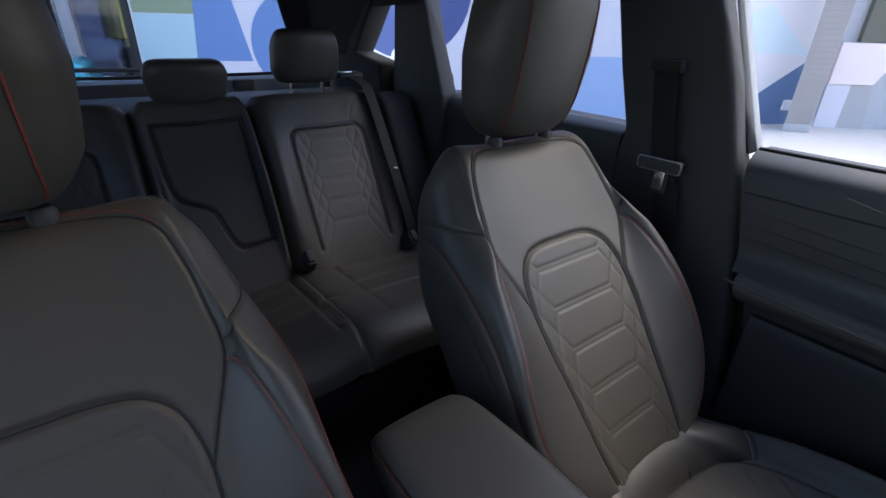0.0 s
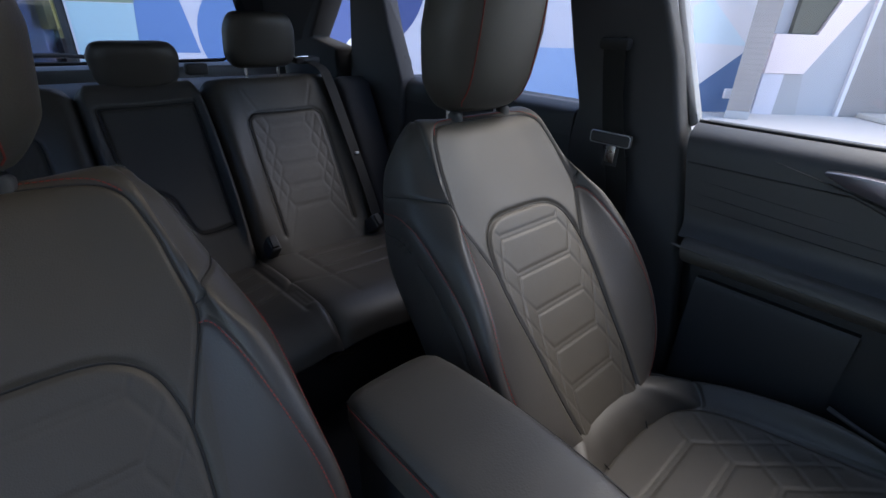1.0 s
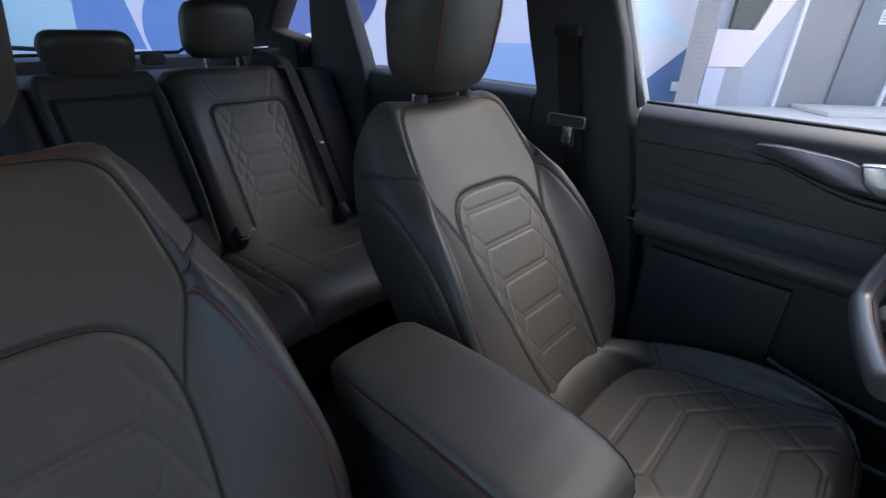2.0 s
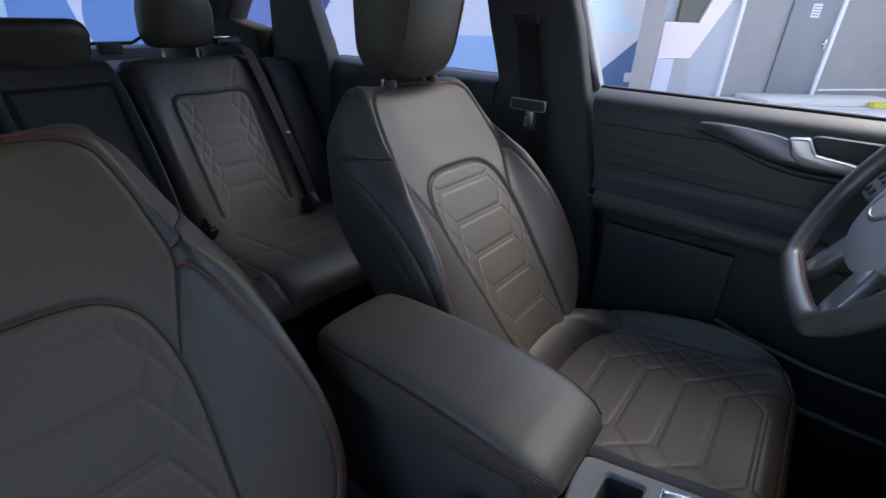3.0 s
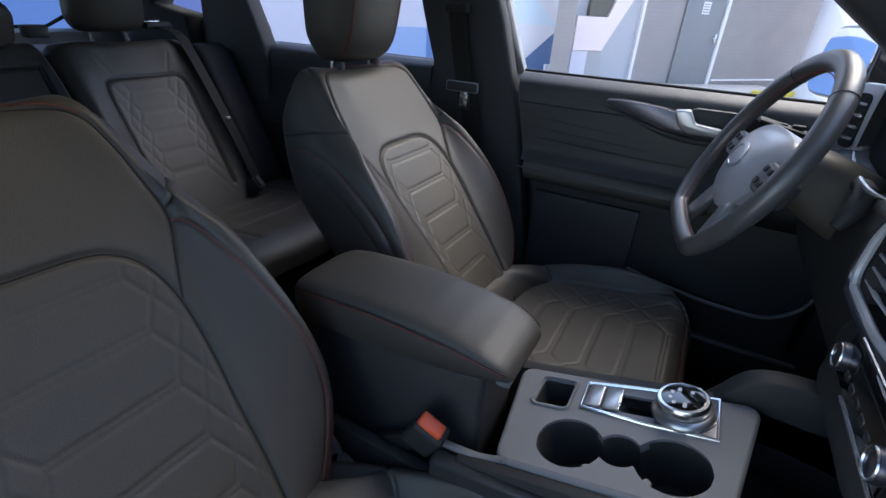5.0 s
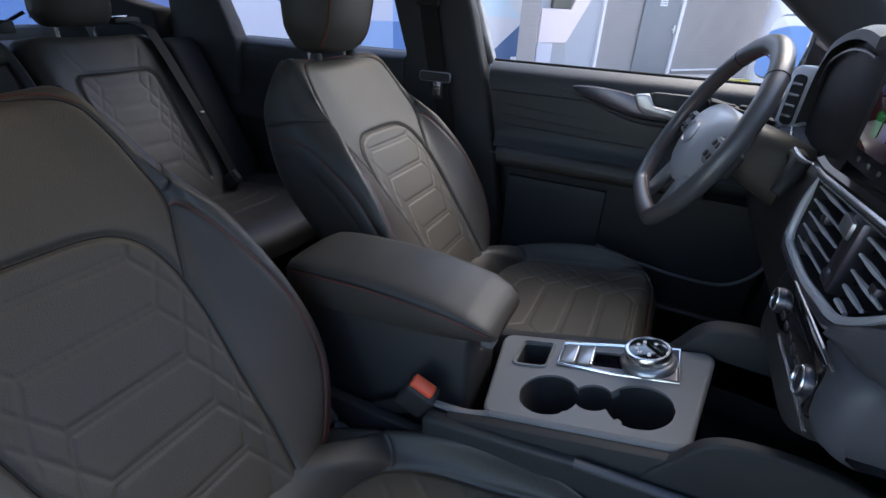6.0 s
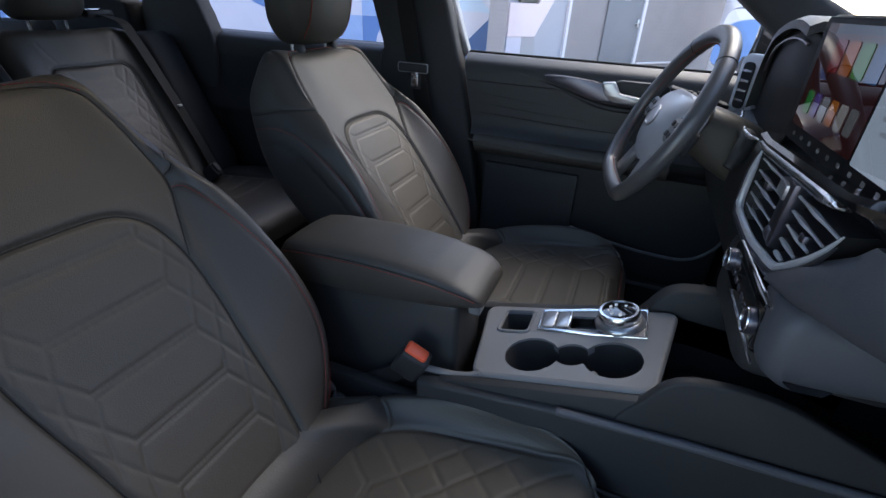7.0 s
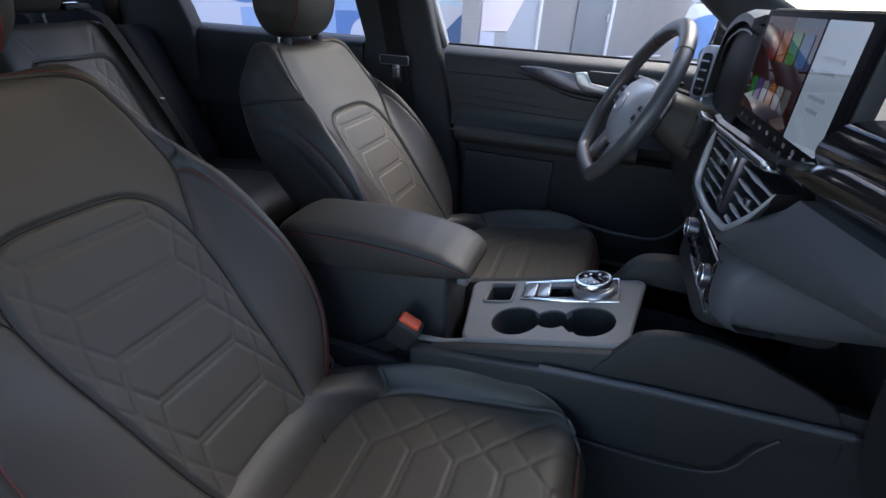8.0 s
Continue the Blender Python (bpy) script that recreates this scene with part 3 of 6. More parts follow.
for sx in (1, -1):
    part("roof_rail", bar(curve([(sx * 0.60, -0.3, 1.48), (sx * 0.625, 0.3, 1.52), (sx * 0.62, 0.95, 1.50), (sx * 0.57, 1.6, 1.42)], 6), 0.07, 0.06, (1, 0, 0)), LINER, shell)
    lo, hi = (0.700, 0.752) if sx > 0 else (-0.752, -0.700)
    M_SIDE = Matrix(((0, 0, 1, 0), (1, 0, 0, 0), (0, 1, 0, 0), (0, 0, 0, 1)))
    part("b_pillar", Geo().prism([(0.03, 0.42), (0.055, 0.65), (0.10, 0.90), (0.13, 1.04), (0.148, 1.095), (0.186, 1.22), (0.238, 1.348), (0.305, 1.52), (0.50, 1.52), (0.455, 1.352), (0.42, 1.22), (0.383, 1.10), (0.40, 1.0), (0.41, 0.42)], lo, hi, M_SIDE, 0.012, 3), PILLAR, shell, "dark pillar trim")
    part("pillar_seal", Geo().prism([(0.140, 1.06), (0.175, 1.15), (0.250, 1.35), (0.31, 1.52), (0.35, 1.52), (0.29, 1.35), (0.21, 1.15), (0.17, 1.06)], lo + 0.01 * sx, hi + 0.02 * sx, M_SIDE, 0.004), RUBBER, shell)
    part("c_pillar", Geo().prism([(1.06, 0.45), (1.025, 1.095), (1.095, 1.255), (1.13, 1.37), (1.20, 1.52), (1.34, 1.52), (1.312, 1.37), (1.322, 1.15), (1.36, 0.45)], lo - 0.02 * sx, hi - 0.01 * sx, M_SIDE, 0.010, 3), PILLAR, shell)
    part("d_pillar", Geo().prism([(1.33, 1.02), (1.34, 1.172), (1.525, 1.198), (1.46, 1.27), (1.375, 1.37), (1.31, 1.50), (1.72, 1.50), (1.84, 1.10), (1.84, 1.02)], lo - 0.07 * sx, hi - 0.03 * sx, M_SIDE, 0.012, 3), LINER, shell)
    rise = [[(sx * x, y, z) for x, y, z in ((0.66, 1.52, 1.20), (0.56, 1.74, 1.16), (0.47, 1.78, 1.12))], [(sx * x, y, z) for x, y, z in ((0.64, 1.44, 1.32), (0.54, 1.70, 1.30), (0.45, 1.73, 1.27))], [(sx * x, y, z) for x, y, z in ((0.60, 1.34, 1.46), (0.50, 1.62, 1.44), (0.40, 1.68, 1.41))]]
    part("hatch_trim", thicken(np.array(rise), (0.02 * sx, 0.01, 0)), LINER, shell)
    # Unseen trim, added and hung low to keep sun off the rear seats.
    part("sun_block_header", Geo().prism([(0.36, 1.47), (0.50, 1.425), (0.62, 1.40), (0.95, 1.372), (1.35, 1.345), (1.62, 1.34), (1.62, 1.5), (0.9, 1.55)], lo - 0.06 * sx, hi - 0.09 * sx, M_SIDE, 0.01), LINER, shell)
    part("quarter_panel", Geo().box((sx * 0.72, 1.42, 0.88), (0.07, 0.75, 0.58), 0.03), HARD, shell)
# Lighter grey puts the light from the rear glass into the trim.
part("tailgate_sill", Geo().box((0, 1.72, 1.05), (1.2, 0.10, 0.105), 0.025), GREY, shell, "tailgate sill trim, greyed for light from the rear window")
part("glass_seal", Geo().tube([(-0.44, 1.748, 1.15), (-0.40, 1.752, 1.112), (-0.1, 1.76, 1.106), (0.38, 1.752, 1.108), (0.44, 1.745, 1.14)], 0.006, 8), RUBBER, shell)
part("wiper", Geo().tube([(-0.42, 1.80, 1.135), (-0.1, 1.80, 1.128), (0.0, 1.80, 1.12)], 0.007, 8), RUBBER, shell)
part("tailgate_header", Geo().box((0, 1.62, 1.46), (1.1, 0.2, 0.08), 0.03), LINER, shell)
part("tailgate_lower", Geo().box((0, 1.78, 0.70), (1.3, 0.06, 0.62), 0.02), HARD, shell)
part("rear_glass", Geo().grid([[(-0.5, 1.78, 1.10), (0.5, 1.78, 1.10)], [(-0.46, 1.66, 1.46), (0.46, 1.66, 1.46)]]), TINT, shell, "tinted rear window")
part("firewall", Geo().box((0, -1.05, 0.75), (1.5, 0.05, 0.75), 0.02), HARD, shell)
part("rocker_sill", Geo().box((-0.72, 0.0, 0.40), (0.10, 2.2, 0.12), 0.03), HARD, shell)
hood = [[(x, y, z - 0.05 * (x / 0.75) ** 2) for x in np.linspace(-0.78, 0.78, 15)] for y, z in ((-1.10, 1.085), (-1.3, 1.075), (-1.7, 1.03), (-2.0, 0.96), (-2.12, 0.86))]
part("bonnet", thicken(np.array(hood).transpose(1, 0, 2), (0, 0, -0.03)), surface("dark_car_paint", (0.02, 0.022, 0.026), 0.25, 0.3, bump=0, coat=1.0), shell, "dark painted bonnet")
part("rocker_sill", Geo().box((0.72, -0.15, 0.47), (0.10, 1.6, 0.14), 0.03), HARD, shell)
part("sill_plate", Geo().box((0.665, -0.40, 0.533), (0.012, 0.5, 0.010), 0.004), GREY, shell, "grey door sill plate")
part("windscreen", Geo().grid([[(-0.70, -1.12, 1.10), (0.70, -1.12, 1.10)], [(-0.58, -0.415, 1.50), (0.58, -0.415, 1.50)]]), GLASS, shell, "clear windscreen").visible_shadow = False
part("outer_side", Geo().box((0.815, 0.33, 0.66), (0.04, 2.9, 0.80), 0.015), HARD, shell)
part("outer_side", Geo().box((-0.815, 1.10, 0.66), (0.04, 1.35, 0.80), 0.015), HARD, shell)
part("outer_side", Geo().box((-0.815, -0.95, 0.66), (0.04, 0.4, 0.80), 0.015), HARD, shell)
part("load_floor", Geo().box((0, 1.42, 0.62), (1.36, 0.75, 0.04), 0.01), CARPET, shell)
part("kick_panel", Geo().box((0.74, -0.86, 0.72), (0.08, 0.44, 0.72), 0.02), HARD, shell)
for sx in (1, -1):
    part("a_pillar", bar([(sx * 0.69, -0.95, 1.06), (sx * 0.66, -0.62, 1.22), (sx * 0.62, -0.28, 1.47)], 0.10, 0.07, (0, 0, 1)), PILLAR, shell)

# ---- driver's door ----
DOOR_LABEL = "black car door with a silver pull handle, closed"
door = thing("driver_door", DOOR_LABEL, "car door")


def swept(profile, y0, y1, n=24, bow=0.0, shut=None):
    """A panel whose cross-section (x, z) runs along y."""
    prof = [np.array(q) for q in curve(profile, 5)]
    rows = []
    for y in np.linspace(y0, y1, n):
        rows.append([(q[0] + bow * (y - y0) * (y - y1), y + (shut(q[1]) if shut else 0) * (y - y1) / (y0 - y1), q[1]) for q in prof])
    return np.array(rows)


shut_line = lambda z: (z - 1.08) * 0.235
part("upper_trim", thicken(swept([(0.755, 1.100), (0.735, 1.098), (0.705, 1.082), (0.694, 1.058), (0.69, 1.03)], 0.125, -0.62, shut=shut_line), (0.05, 0, 0)), PLASTIC, door, "soft black upper door trim")
part("card", thicken(swept([(0.692, 1.032), (0.688, 0.97), (0.684, 0.92), (0.66, 0.893)], 0.125, -0.62, shut=shut_line), (0.06, 0, 0)), PLASTIC, door)
part("armrest", thicken(swept([(0.668, 0.897), (0.642, 0.89), (0.632, 0.872), (0.642, 0.852), (0.68, 0.838)], 0.11, -0.45, shut=shut_line), (0.05, 0, 0)), LEATHER, door, "padded black armrest")
part("lower_card", thicken(swept([(0.688, 0.84), (0.69, 0.7), (0.688, 0.5), (0.68, 0.44)], 0.11, -0.62, shut=shut_line), (0.05, 0, 0)), HARD, door)
part("map_pocket", thicken(swept([(0.674, 0.815), (0.668, 0.78), (0.66, 0.6), (0.668, 0.52)], 0.03, -0.235), (0.02, 0, 0)), HARD, door)
part("pocket_lip", Geo().tube(curve([(0.668, -0.24, 0.668), (0.662, -0.30, 0.655), (0.66, -0.377, 0.644), (0.66, -0.448, 0.637), (0.66, -0.551, 0.640), (0.662, -0.61, 0.685), (0.668, -0.635, 0.75)], 5), 0.0045, 8), GREY, door, "raised pocket lip")
wedge = curve([(-0.104, 1.066), (-0.146, 1.069), (-0.202, 1.066), (-0.25, 1.059), (-0.28, 1.036), (-0.33, 1.026), (-0.40, 1.034), (-0.40, 1.018), (-0.344, 1.012), (-0.262, 1.014), (-0.225, 1.020), (-0.185, 1.034), (-0.138, 1.048), (-0.115, 1.058)], 4, True)
M_DOOR = Matrix(((0, 0, 1, 0), (1, 0, 0, 0), (0, 1, 0, 0), (0, 0, 0, 1)))
part("trim_strip", Geo().prism([(q[0], q[1]) for q in wedge], 0.676, 0.70, M_DOOR, 0.002), SMOKE, door, "smoked metallic trim strip")
for z0, sag, reach in ((1.004, 0.020, -0.22), (0.978, 0.018, -0.30), (0.952, 0.012, -0.42)):
    line = np.linspace(0.09, reach, 26)
    part("card_crease", Geo().tube([(0.6846 + 0.0714 * (z0 - 0.92), y, z0 - sag * math.sin((0.1 - y) * 3.6)) for y in line], [0.0004 + 0.0012 * min(1, i / 6, (25 - i) / 6) for i in range(26)], 6), PLASTIC, door)
swoosh = curve([(-0.03, 1.066), (-0.09, 1.052), (-0.15, 1.036), (-0.20, 1.020), (-0.245, 1.008), (-0.29, 1.002), (-0.35, 1.002), (-0.45, 1.008), (-0.56, 1.020)], 5)
part("handle_lip", Geo().tube([(0.686, q[0], q[1]) for q in swoosh], [0.0006 + 0.0066 * min(1, i / 20) ** 1.5 for i in range(len(swoosh))], 10), PLASTIC, door, "soft lip sweeping under the handle")
part("sill_crease", Geo().tube([(0.690, y, 1.033) for y in np.linspace(0.11, -0.60, 20)], 0.0016, 6), SEAM, door)
part("glass_strip", Geo().tube([(0.752, y, 1.1015) for y in np.linspace(0.13, -0.60, 20)], 0.004, 8), RUBBER, door, "black glass run strip")
part("armrest_edge", Geo().tube([(0.634, y, 0.884 - 0.010 * math.sin((0.1 - y) * 4)) for y in np.linspace(0.08, -0.44, 24)], 0.0025, 8), LEATHER, door)
pull = Geo()
pull.prism([(-0.252, 1.066), (-0.282, 1.070), (-0.298, 1.044), (-0.345, 1.039), (-0.377, 1.032), (-0.384, 1.021), (-0.350, 1.019), (-0.285, 1.022), (-0.264, 1.036)], 0.648, 0.672, M_DOOR, 0.004, 3)
part("pull_handle", pull, SILVER, door, "silver interior door handle")
part("handle_cup", Geo().prism(rounded(0.13, 0.050, 0.016, 5, -0.345, 1.047), 0.674, 0.69, M_DOOR, 0.004), HARD, door)
sw = part("switch_panel", Geo().box((0, 0, 0), (0.05, 0.13, 0.012), 0.004, Matrix.Rotation(radians(12), 4, "X")), RUBBER, door, "dark window switch panel")
sw.location = (0.655, -0.47, 1.055)
for k in range(3):
    b = part("window_switch", Geo().box((0, 0, 0), (0.016, 0.022, 0.009), 0.003), RUBBER, sw)
    b.location = (-0.004, -0.035 + 0.03 * k, 0.009)
front_glass = part("door_glass", Geo().grid([[(0.765, 0.13, 1.09), (0.765, -0.62, 1.09)], [(0.66, 0.30, 1.50), (0.66, -0.28, 1.50)]]), GLASS, door, "clear side window")
front_glass.visible_shadow = False
part("window_frame", Geo().prism([(0.150, 1.085), (0.190, 1.20), (0.246, 1.351), (0.305, 1.50), (0.290, 1.50), (0.231, 1.351), (0.174, 1.20), (0.134, 1.095)], 0.758, 0.785, M_DOOR, 0.004), surface("pale_grey_frame", (0.24, 0.24, 0.25), 0.5, bump=0.05), door, "pale outer window frame")

# ---- open passenger door ----
# Unseen; added standing open to block low light from the front left.
open_door = thing("passenger_door", "unseen black front passenger door, set wide open to block light", "car door")
M_OPEN = Matrix.Translation((-0.80, -0.80, 0)) @ Matrix.Rotation(radians(68), 4, "Z") @ M_DOOR
part("skin", Geo().prism([(0.02, 0.36), (0.98, 0.36), (1.02, 0.60), (1.00, 1.08), (0.0, 1.06)], 0.0, 0.03, M_OPEN, 0.012, 3), surface("dark_door_paint", (0.02, 0.022, 0.026), 0.25, 0.3, bump=0, coat=1.0), open_door, "dark painted outer skin")
part("card", Geo().prism([(0.05, 0.40), (0.95, 0.40), (0.98, 0.60), (0.96, 1.06), (0.03, 1.04)], -0.06, -0.004, M_OPEN, 0.02, 3), PLASTIC, open_door, "soft black inner card")
part("armrest", Geo().prism([(0.25, 0.80), (0.80, 0.82), (0.80, 0.87), (0.25, 0.85)], -0.12, -0.064, M_OPEN, 0.018, 3), LEATHER, open_door)
part("window_frame", Geo().tube([tuple(M_OPEN @ Vector(q)) for q in ((0.0, 1.07, 0.01), (0.42, 1.42, 0.06), (0.95, 1.50, 0.09), (1.10, 1.48, 0.09), (1.0, 1.07, 0.01))], 0.022, 10), HARD, open_door)
part("door_glass", Geo().grid([[tuple(M_OPEN @ Vector(q)) for q in row] for row in (((0.02, 1.07, 0.01), (0.99, 1.07, 0.01)), ((0.42, 1.41, 0.06), (1.08, 1.48, 0.09)))]), GLASS, open_door, "clear side window").visible_shadow = False

rear_door = thing("rear_door", "black rear car door with a fixed window line, closed", "car door")
part("upper_trim", thicken(swept([(0.755, 1.100), (0.735, 1.098), (0.705, 1.08), (0.70, 1.03)], 1.08, 0.39, shut=lambda z: (z - 1.1) * -0.3), (0.05, 0, 0)), PLASTIC, rear_door)
part("card", thicken(swept([(0.702, 1.03), (0.695, 0.95), (0.66, 0.88), (0.66, 0.85), (0.695, 0.83), (0.695, 0.5)], 1.08, 0.39), (0.05, 0, 0)), HARD, rear_door)
part("door_glass", Geo().grid([[(0.765, 1.15, 1.10), (0.765, 0.37, 1.10)], [(0.66, 1.28, 1.50), (0.66, 0.43, 1.50)]]), TINT, rear_door, "tinted rear side window")

# ---- front seats ----
R = radians(38)
BACK_TABLE = [
    (-0.46, 0.050, 0.070, -0.085, 0.090, 0.06, 0.08), (-0.40, 0.080, 0.110, -0.055, 0.135, 0.05, 0.09), (-0.345, 0.100, 0.145, -0.012, 0.176, 0.04, 0.11), (-0.30, 0.108, 0.172, 0.006, 0.206, 0.032, 0.12),
    (-0.25, 0.113, 0.200, 0.014, 0.227, 0.028, 0.13), (-0.19, 0.118, 0.209, 0.024, 0.234, 0.027, 0.138), (-0.10, 0.130, 0.203, 0.034, 0.228, 0.034, 0.150), (0.0, 0.145, 0.190, 0.028, 0.223, 0.046, 0.160),
    (0.05, 0.154, 0.172, 0.017, 0.214, 0.052, 0.164), (0.12, 0.150, 0.160, -0.006, 0.194, 0.060, 0.158), (0.18, 0.140, 0.150, -0.012, 0.176, 0.058, 0.138), (0.235, 0.132, 0.140, -0.012, 0.154, 0.044, 0.09)]
DRIVER_X, PASSENGER_X = 0.346, -0.340
seat = thing("front_seat", "black leatherette driver's seat with quilted insert and red stitching", "car seat", "front seats", (DRIVER_X, 0, 0))
back = BackPad(BACK_TABLE, (0, 0.21, 0.957), (0, math.sin(R), math.cos(R)), (0, -math.cos(R), math.sin(R)), 0.012, 0.175, 0.05)


def mirrored(lines):
    return lines + [[(-t, s) for t, s in l] for l in lines]


def quilting(starts, pitch, bar, rim, reach):
    """Cross bars with pointed ends that run on as a lattice of diamonds: bar and rim are the half widths (in t) of the bars and of the whole, reach is half a diamond's width."""
    lines = []
    for s in starts:
        for lift in (0.05, -0.05):
            lines.append([(-bar, s + lift * pitch), (bar, s + lift * pitch)])
            for g in (1, -1):
                n = int((rim - bar) / reach * 4)
                lines.append([(g * (bar + reach * k / 4), s + lift * pitch + math.copysign(0.45 * pitch * k / 4, lift)) for k in range(n + 1)])
    return lines


def over(pad, lines):
    """Dense straight paths over a pad."""
    return dense([[pad.at(*(np.array(a) + (np.array(b) - a) * u)) for a, b in zip(l[:-1], l[1:]) for u in np.linspace(0, 1, 12)] for l in lines])


def seat_back():
    piping = mirrored([[(0, 0.217), (0.5, 0.215), (0.78, 0.205), (0.93, 0.180), (0.97, 0.14), (0.98, 0.09), (1.0, 0.055), (0.98, 0.025), (0.92, -0.015), (0.855, -0.055)]])
    frame_line = mirrored([[(0, 0.036), (0.3, 0.035), (0.52, 0.027), (0.68, 0.006), (0.78, -0.024), (0.855, -0.062), (0.90, -0.12), (0.91, -0.19), (0.90, -0.26), (0.86, -0.33), (0.8, -0.42)]])
    crest = mirrored([[(1.0, 0.036), (1.22, 0.034), (1.45, 0.020), (1.66, -0.02), (1.82, -0.08), (1.93, -0.14), (1.98, -0.20), (2.0, -0.27), (1.98, -0.35), (1.95, -0.42)]])
    shoulder = mirrored([[(1.0, 0.056), (1.6, 0.064), (2.2, 0.082), (2.8, 0.108), (3.6, 0.145)]])
    red = mirrored([[(3.7, 0.122), (3.2, 0.094), (2.85, 0.045), (2.66, -0.03), (2.58, -0.10), (2.52, -0.18), (2.46, -0.26), (2.4, -0.36)]])
    side_seam = mirrored([[(3.7, 0.088), (3.25, 0.058), (3.0, 0.0), (2.92, -0.08), (2.88, -0.16), (2.84, -0.25), (2.8, -0.35)]])
    quilts = quilting([-0.002 - 0.068 * k for k in range(6)], 0.068, 0.53, 0.95, 0.115)
    inside = lambda t, s: abs(t) < np.interp(s, (-0.42, -0.26, -0.12, -0.062, -0.024, 0.006, 0.03), (0.78, 0.88, 0.88, 0.84, 0.76, 0.66, 0.4))
    quilts = [l for l in ([q for q in l if inside(*q)] for l in quilts) if len(l) > 1]
    put = lambda ls, n=10: dense([back.line(l, n) for l in ls])
    grooves = [(put(piping), 0.0032, 0.0032), (put(shoulder), 0.0026, 0.0028), (put(crest), 0.0026, 0.003), (put(red), 0.0018, 0.003), (put(side_seam), 0.0024, 0.003), (put(frame_line), 0.0046, 0.0044), (over(back, quilts), 0.0012, 0.0028)]
    ss = np.r_[np.linspace(-0.46, 0.175, 260), np.linspace(0.178, 0.235, 24)]
    upper = ss[ss > -0.378]
    side_t = np.r_[np.linspace(1, 3, 56), np.linspace(3.1, 4, 14)]
    part("centre_panel", Geo().grid(back.shells(np.linspace(-1, 1, 151), upper, grooves)), QUILT, seat, "dark leatherette centre with chevron quilting", 70)
    for g in (1, -1):
        part("bolster", Geo().grid(back.shells(g * side_t, upper, grooves)), SIDE, seat, "smooth leatherette side bolster", 70)
    part("back_shell", Geo().grid(np.array([[back.at(t, s) for t in np.r_[np.linspace(4, 5, 6), np.linspace(-5, -4, 6)]] for s in ss[::6]])), BACK, seat, "blue-black plastic seat back")
    top = [tuple(back.at(t, 0.235)) for t in np.linspace(-4, 4, 60)]
    part("top_seam", Geo().add(top, [tuple(range(len(top)))]), LEATHER, seat)
    for l, deep in [(l, 0.0036) for l in frame_line] + [(l, 0.0024) for l in piping]:
        part("piping", Geo().tube(back.line(l, 10, -deep), 0.0012, 6), SEAM, seat, "black piping cord")
    for l in side_seam + shoulder:
        part("side_piping", Geo().tube(back.line(l, 10, -0.0018), 0.0009, 6), SEAM, seat, "thin black side seam")
    for l in crest + red:
        part("red_stitching", stitches(Geo(), back.line(l, 10, 0.0006)), THREAD, seat, "red stitching")
    for l in piping:
        part("red_stitching", stitches(Geo(), back.line([(t * 1.0, s + 0.006) for t, s in l[:4]], 10, 0.0008)), THREAD, seat, "red stitching")


seat_back()
CUSH_TABLE = [(-0.03, 0.205, 0.160, 0.000, 0.12), (0.06, 0.232, 0.175, 0.014, 0.12), (0.16, 0.248, 0.188, 0.034, 0.12), (0.27, 0.250, 0.198, 0.044, 0.12), (0.34, 0.244, 0.200, 0.038, 0.115), (0.40, 0.220, 0.190, 0.020, 0.11), (0.445, 0.170, 0.152, 0.0, 0.11)]
TH = radians(5)
cush = Pad(CUSH_TABLE, (0, 0.034, 0.638), (0, -math.cos(TH), math.sin(TH)), (0, math.sin(TH), math.cos(TH)), 0.012, 0.385, 0.06)


